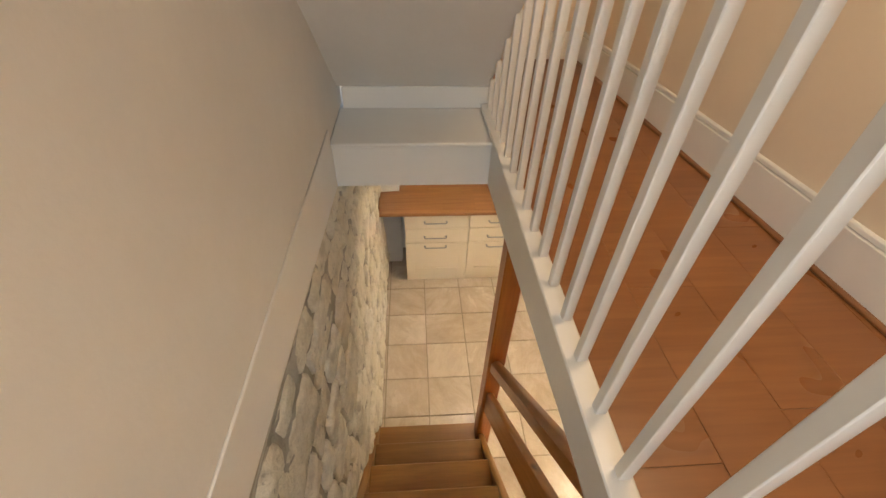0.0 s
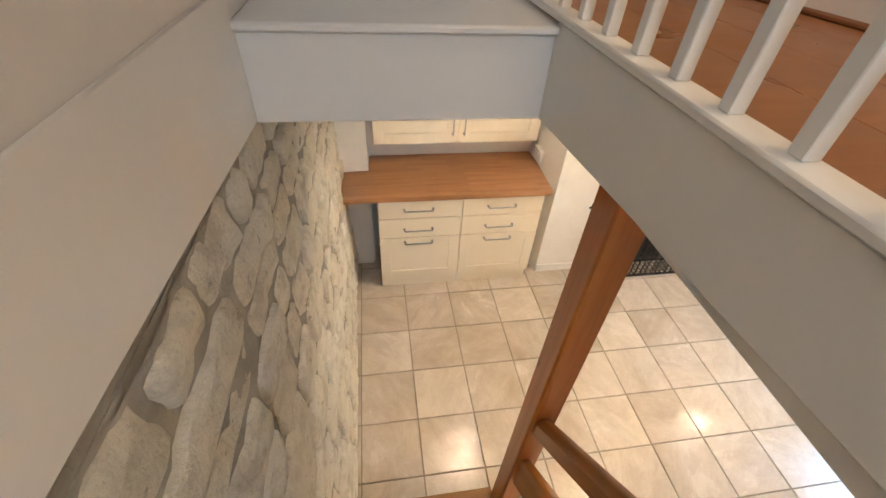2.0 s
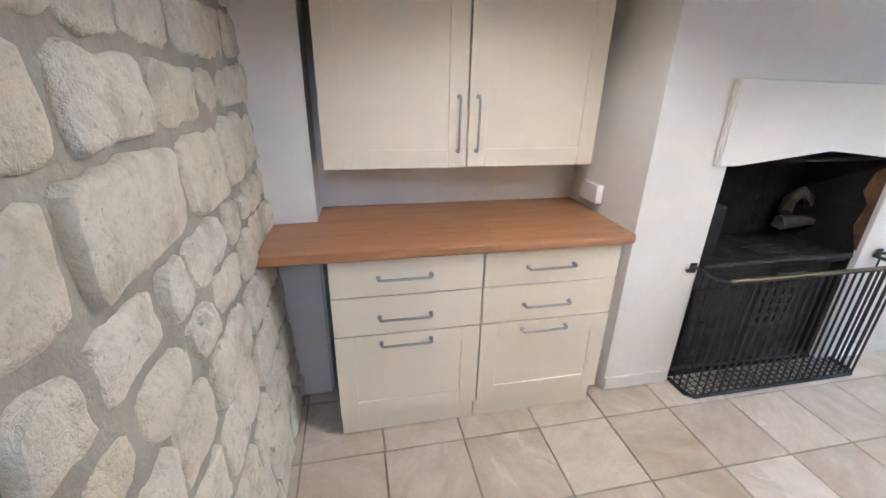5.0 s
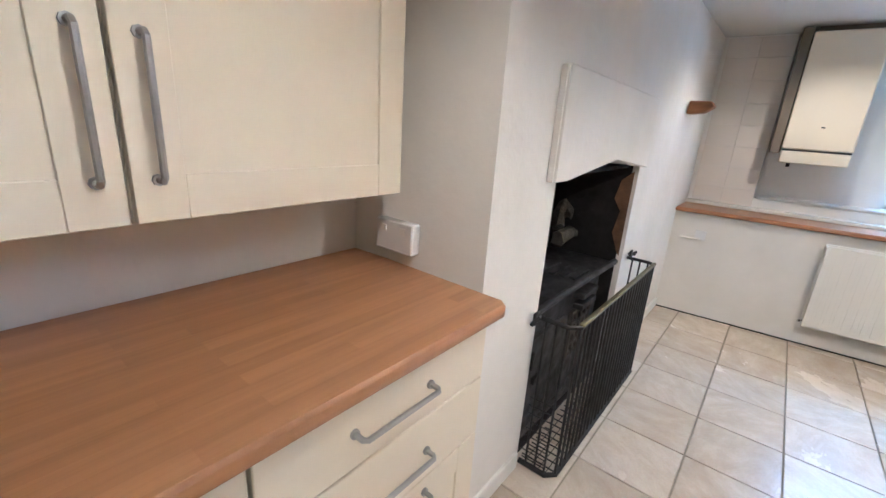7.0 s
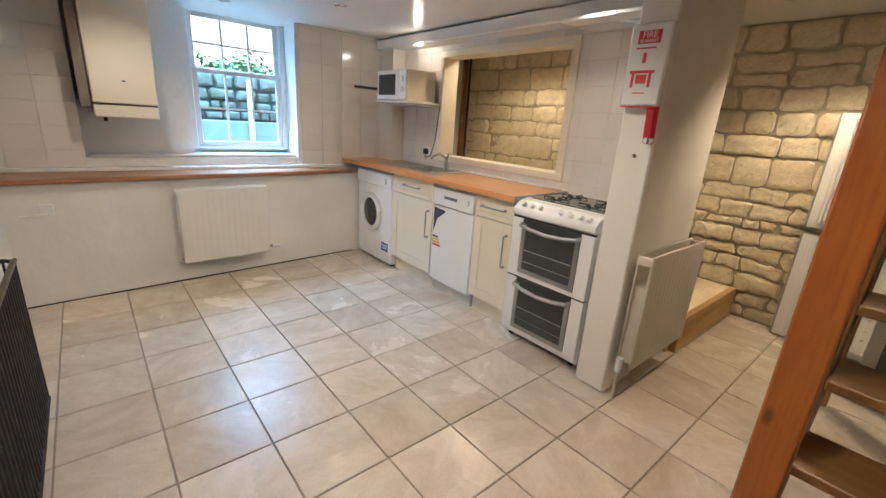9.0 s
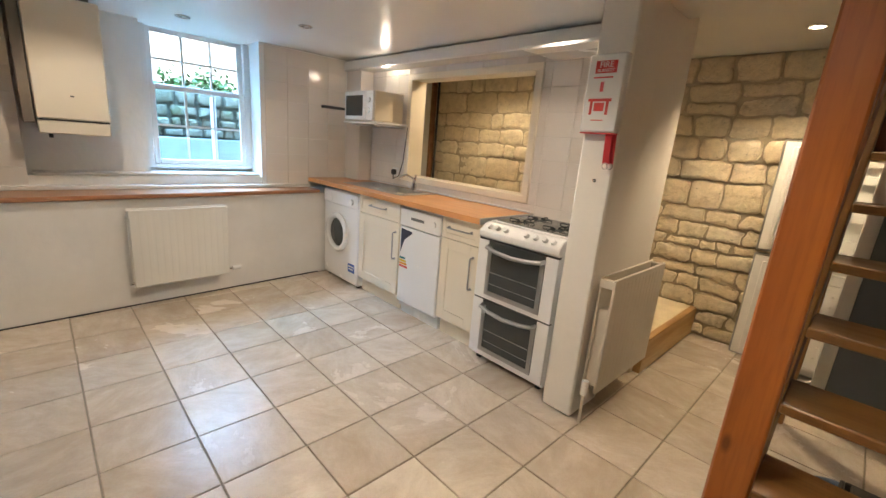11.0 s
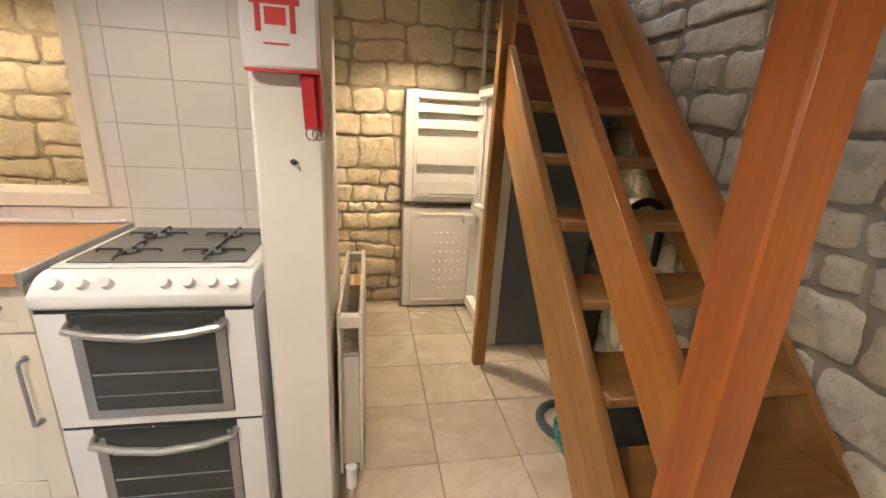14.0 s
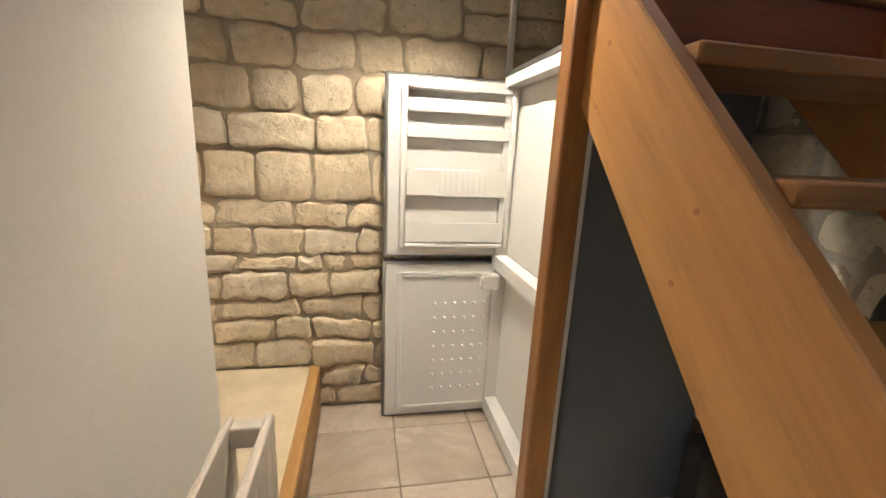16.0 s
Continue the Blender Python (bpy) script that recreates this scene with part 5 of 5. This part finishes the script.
t = thing("shrub", "leafy green shrub growing over the yard wall", "shrub", (7.2, 1.45, 0.5))
part("stem", tube(bmesh.new(), [(0, 0, 0), (0.05, 0.05, 0.8), (0.0, 0.15, 1.0), (-0.1, 0.2, 1.3)], 0.03, 8), M_BEAD, t)
bm = bmesh.new()
for k in range(900):
    p = Vector((rnd.gauss(-0.1, 0.22), rnd.gauss(0.0, 0.30), rnd.gauss(1.22, 0.10)))
    a = Vector((rnd.uniform(-1, 1), rnd.uniform(-1, 1), rnd.uniform(-0.6, 0.6))).normalized() * rnd.uniform(0.03, 0.06)
    b = a.orthogonal().normalized() * 0.02
    q = [bm.verts.new(p + v) for v in (-a, b, a, -b)]
    bm.faces.new(q)
tagged(part("foliage", bm, M_LEAF, t), kind="stuff")

# ---- tiles and stones, piece by piece ----
tile_mesh = {}
floor_ob = bpy.data.objects["floor"]


def shared_box(name, w, d, h, mat, bevel, store={}):
    key = (name, round(w, 3), round(d, 3), round(h, 3))
    if key not in store:
        store[key] = mesh_of(name, boxes(((0, 0, 0), (w, d, h)), bevel=bevel), mat, False)
    return store[key]


xs = [XL, 0.387, 0.729, 1.078, 1.430, 1.768, 2.108, 2.450, 2.785, 3.118, 3.450, 3.785, 4.125, 4.465, XR + 0.05]
ys = [YS, -0.39, -0.05, 0.305, 0.645, 1.015, 1.380, 1.710, 2.045, 2.373, 2.713, 3.050, 3.390, 3.730, 4.03]
for x0, x1 in zip(xs, xs[1:]):
    for y0, y1 in zip(ys, ys[1:]):
        if x1 - x0 < 0.03 or y1 - y0 < 0.03 or (x0 > 1.75 and y1 < 0.5):
            continue
        ob = new("tile", shared_box("tile", x1 - x0 - 0.006, y1 - y0 - 0.006, 0.012, M_FLOORTILE, 0.0025))
        ob.parent = floor_ob
        ob.location = (x0 + 0.003, y0 + 0.003, -0.012 + random.uniform(-0.0006, 0.0006))


def rubble(u0, u1, z0, z1, row, seed, low=0.0, thin=1.0, gap=0.010, longest=2.3):
    """Outlines of coursed rubble between u0..u1 and z0..z1, as lists of (u, z); below low the courses are thinner and looser."""
    rnd = random.Random(seed)
    base, z = [z0], z0
    while z < z1 - row * 0.6:
        z += row * (thin if z < low else 1.0) * rnd.uniform(0.75, 1.28)
        base.append(min(z, z1))
    if base[-1] < z1:
        base[-1] = z1

    def level(k, u):
        if k in (0, len(base) - 1):
            return base[k]
        loose = 1.6 if base[k] < low else 1.0
        return base[k] + loose * (0.022 * noise.noise((u * 1.9, k * 7.3, seed)) + 0.012 * noise.noise((u * 6, k * 3.1, seed + 5)))
    out = []
    for k in range(len(base) - 1):
        h = base[k + 1] - base[k]
        u = u0 - rnd.uniform(0, 0.2)
        while u < u1:
            w = min(0.46, h * rnd.uniform(0.9, longest) * (1.3 if base[k] < low else 1.0))
            a, b = max(u, u0), min(u + w, u1)
            u += w
            if b - a < 0.05:
                continue
            spans = [(0.0, 1.0)]
            if h > 0.21 and rnd.random() < 0.3:
                m = rnd.uniform(0.38, 0.62)
                spans = [(0.0, m), (m, 1.0)]
            for m0, m1 in spans:
                at = lambda q, m: level(k, q) * (1 - m) + level(k + 1, q) * m
                g = gap * rnd.uniform(0.6, 1.5)
                tall, wide = at(a, m1) - at(a, m0), b - a
                n, r = 9, min(0.03, 0.22 * min(tall, wide)) * rnd.uniform(0.5, 1.2)
                lean = [rnd.uniform(-0.016, 0.016) for _ in range(4)]
                pts = []
                for side in range(4):
                    steps = n if side in (0, 2) else 5
                    for i in range(steps):
                        f = (i + 0.5) / steps
                        ends = min(f, 1 - f) * (wide if side in (0, 2) else tall)
                        dip = max(0.0, r - ends) ** 2 / max(r, 1e-4) * 0.9
                        if side == 0:
                            q = a + g + f * (wide - 2 * g)
                            p = (q, at(q, m0) + g + dip)
                        elif side == 1:
                            z_ = at(b, m0) + g + f * (at(b, m1) - at(b, m0) - 2 * g)
                            p = (b - g - dip + lean[0] * (f - 0.5), z_)
                        elif side == 2:
                            q = b - g - f * (wide - 2 * g)
                            p = (q, at(q, m1) - g - dip)
                        else:
                            z_ = at(a, m1) - g - f * (at(a, m1) - at(a, m0) - 2 * g)
                            p = (a + g + dip + lean[1] * (f - 0.5), z_)
                        pts.append(p)
                rag = 0.017 if base[k] < low else 0.012
                out.append([(p + rag * (noise.noise((p * 17, q * 17, seed + 2)) + 0.25 * noise.noise((p * 55, q * 55, seed + 4))), q + rag * (noise.noise((p * 17, q * 17, seed + 9)) + 0.25 * noise.noise((p * 55, q * 55, seed + 7)))) for p, q in pts])
    return out


def lay_stones(outlines, place, mat, parent, depth, seed, rough=0.006):
    """place(u, z, d) gives the point at depth d proud of the wall; the faces are hewn uneven."""
    rnd = random.Random(seed)
    for pts in outlines:
        bm = bmesh.new()
        proud = depth * rnd.uniform(0.45, 1.35)
        tilt_u, tilt_z = rnd.uniform(-0.05, 0.05), rnd.uniform(-0.07, 0.07)
        cu, cz = sum(p[0] for p in pts) / len(pts), sum(p[1] for p in pts) / len(pts)
        half = min(max(p[0] for p in pts) - cu, max(p[1] for p in pts) - cz)
        rings = []
        for inset, d in ((-0.004, -0.012), (0.0, proud * 0.35), (0.005, proud * 0.8), (0.015, proud), (half * 0.55, proud * 1.12)):
            ring = []
            for p, q in pts:
                far = max(1e-4, math.hypot(p - cu, q - cz))
                s_ = 1 - min(0.85, inset / far if inset < 0.02 else inset / max(half, far * 0.6))
                u, z = cu + (p - cu) * s_, cz + (q - cz) * s_
                hew = 0.0
                if d > 0:
                    hew = rough * noise.noise((u * 16, z * 16, seed)) + rough * 0.6 * noise.noise((u * 45, z * 45, seed + 3)) + tilt_u * (u - cu) + tilt_z * (z - cz)
                ring.append(bm.verts.new(place(u, z, d + hew)))
            rings.append(ring)
        n = len(pts)
        for a, b in zip(rings, rings[1:]):
            for i in range(n):
                bm.faces.new((a[i], a[(i + 1) % n], b[(i + 1) % n], b[i]))
        c = bm.verts.new(place(cu, cz, proud * 1.12 + rough * noise.noise((cu * 16, cz * 16, seed))))
        for i in range(n):
            bm.faces.new((rings[-1][i], rings[-1][(i + 1) % n], c))
        ob = new("stone", mesh_of("stone", bm, mat))
        ob.parent = parent


def mortar_skin(name, u0, u1, z0, z1, place, mat, label, deep=0.010, step=0.025):
    """The hand-pointed mortar between the stones: a wavy skin just proud of the wall."""
    bm = bmesh.new()
    nu, nz = int((u1 - u0) / step), int((z1 - z0) / step)
    rows = []
    for j in range(nz + 1):
        z = z0 + (z1 - z0) * j / nz
        rows.append([bm.verts.new(place(u, z, 0.003 + deep * noise.noise((u * 9, z * 9, 3.7)) + deep * 0.8 * noise.noise((u * 26, z * 26, 8.1)))) for u in [u0 + (u1 - u0) * i / nu for i in range(nu + 1)]])
    for p, q in zip(rows, rows[1:]):
        for i in range(nu):
            bm.faces.new((p[i], p[i + 1], q[i + 1], q[i]))
    return struct(name, bm, mat, label)


west = lambda u, z, d: (0.345 - 0.035 * z + d, u, z)
south = lambda u, z, d: (u, -0.615 + d, z)
mortar_skin("wall_west_pointing", -0.58, 3.82, 0.0, 2.012, west, M_MORTAR, "grey lime pointing between the stair wall's stones")
mortar_skin("wall_south_pointing", 0.36, 5.25, 0.0, 2.095, south, M_MORTAR_F, "sandy pointing between the passage wall's stones")
lay_stones(rubble(-0.58, 3.82, 0.0, 2.015, 0.175, 3, 0.0, 1.0, 0.012, 2.1), west, M_STONE_L, wall_stone, 0.020, 4)
lay_stones(rubble(0.36, 5.25, 0.0, 2.10, 0.19, 11, 0.93, 0.56, 0.007, 2.5), south, M_STONE_F, wall_far, 0.024, 5, 0.008)

hatch = bpy.data.objects["wall_hatch"]
east = bpy.data.objects["wall_east"]
TW, TH = 0.200, 0.154


def wall_tiles(u0, u1, z0, z1, put, parent, hole=None):
    u = u0
    while u < u1 - 0.01:
        w = min(TW, u1 - u)
        z = z0
        while z < z1 - 0.01:
            h = min(TH, z1 - z)
            a, b, c, d = u, u + w, z, z + h
            z += TH
            if hole:
                if a >= hole[0] - 0.01 and b <= hole[1] + 0.01 and c >= hole[2] - 0.01 and d <= hole[3] + 0.01:
                    continue
                if b > hole[0] and a < hole[1] and d > hole[2] and c < hole[3]:
                    if a < hole[0]:
                        b = hole[0]
                    elif b > hole[1]:
                        a = hole[1]
                    elif c < hole[2]:
                        d = hole[2]
                    else:
                        c = hole[3]
            if b - a > 0.02 and d - c > 0.02:
                put(a, b, c, d)
        u += TW


def tile_on_hatch(a, b, c, d):
    ob = new("wall_tile", shared_box("tile_h", b - a - 0.002, 0.006, d - c - 0.002, M_WALLTILE, 0.0012))
    ob.location, ob.parent = (a + 0.0015, HY - 0.006, c + 0.0015), hatch


def tile_on_east(a, b, c, d):
    ob = new("wall_tile", shared_box("tile_e", 0.006, b - a - 0.002, d - c - 0.002, M_WALLTILE, 0.0012))
    ob.location, ob.parent = (4.844, a + 0.0015, c + 0.0015), east


wall_tiles(1.991, 4.60, 0.806, 2.02, tile_on_hatch, hatch, (HX0 - 0.055, HX1 + 0.055, HZ0 - 0.05, HZ1 + 0.05))
wall_tiles(0.79, 1.60, 0.806, 2.02, tile_on_east, east)
wall_tiles(3.14, 3.56, 0.806, 2.02, tile_on_east, east)

# hall boards
slab_ob = bpy.data.objects["hall_floor_slab"]
rb = random.Random(8)
xx = 1.054
while xx < 2.2:
    w = 0.19
    yy = -1.38 - rb.uniform(0, 1.0)
    while yy < 3.25:
        a, b = max(yy, -1.38), min(yy + 1.2, 3.25)
        if b - a > 0.02:
            ob = new("board", shared_box("board", w - 0.001, b - a - 0.001, 0.008, M_LAMINATE, 0.0008))
            ob.location, ob.parent = (xx, a, UP - 0.008), slab_ob
        yy += 1.2
    xx += 0.19
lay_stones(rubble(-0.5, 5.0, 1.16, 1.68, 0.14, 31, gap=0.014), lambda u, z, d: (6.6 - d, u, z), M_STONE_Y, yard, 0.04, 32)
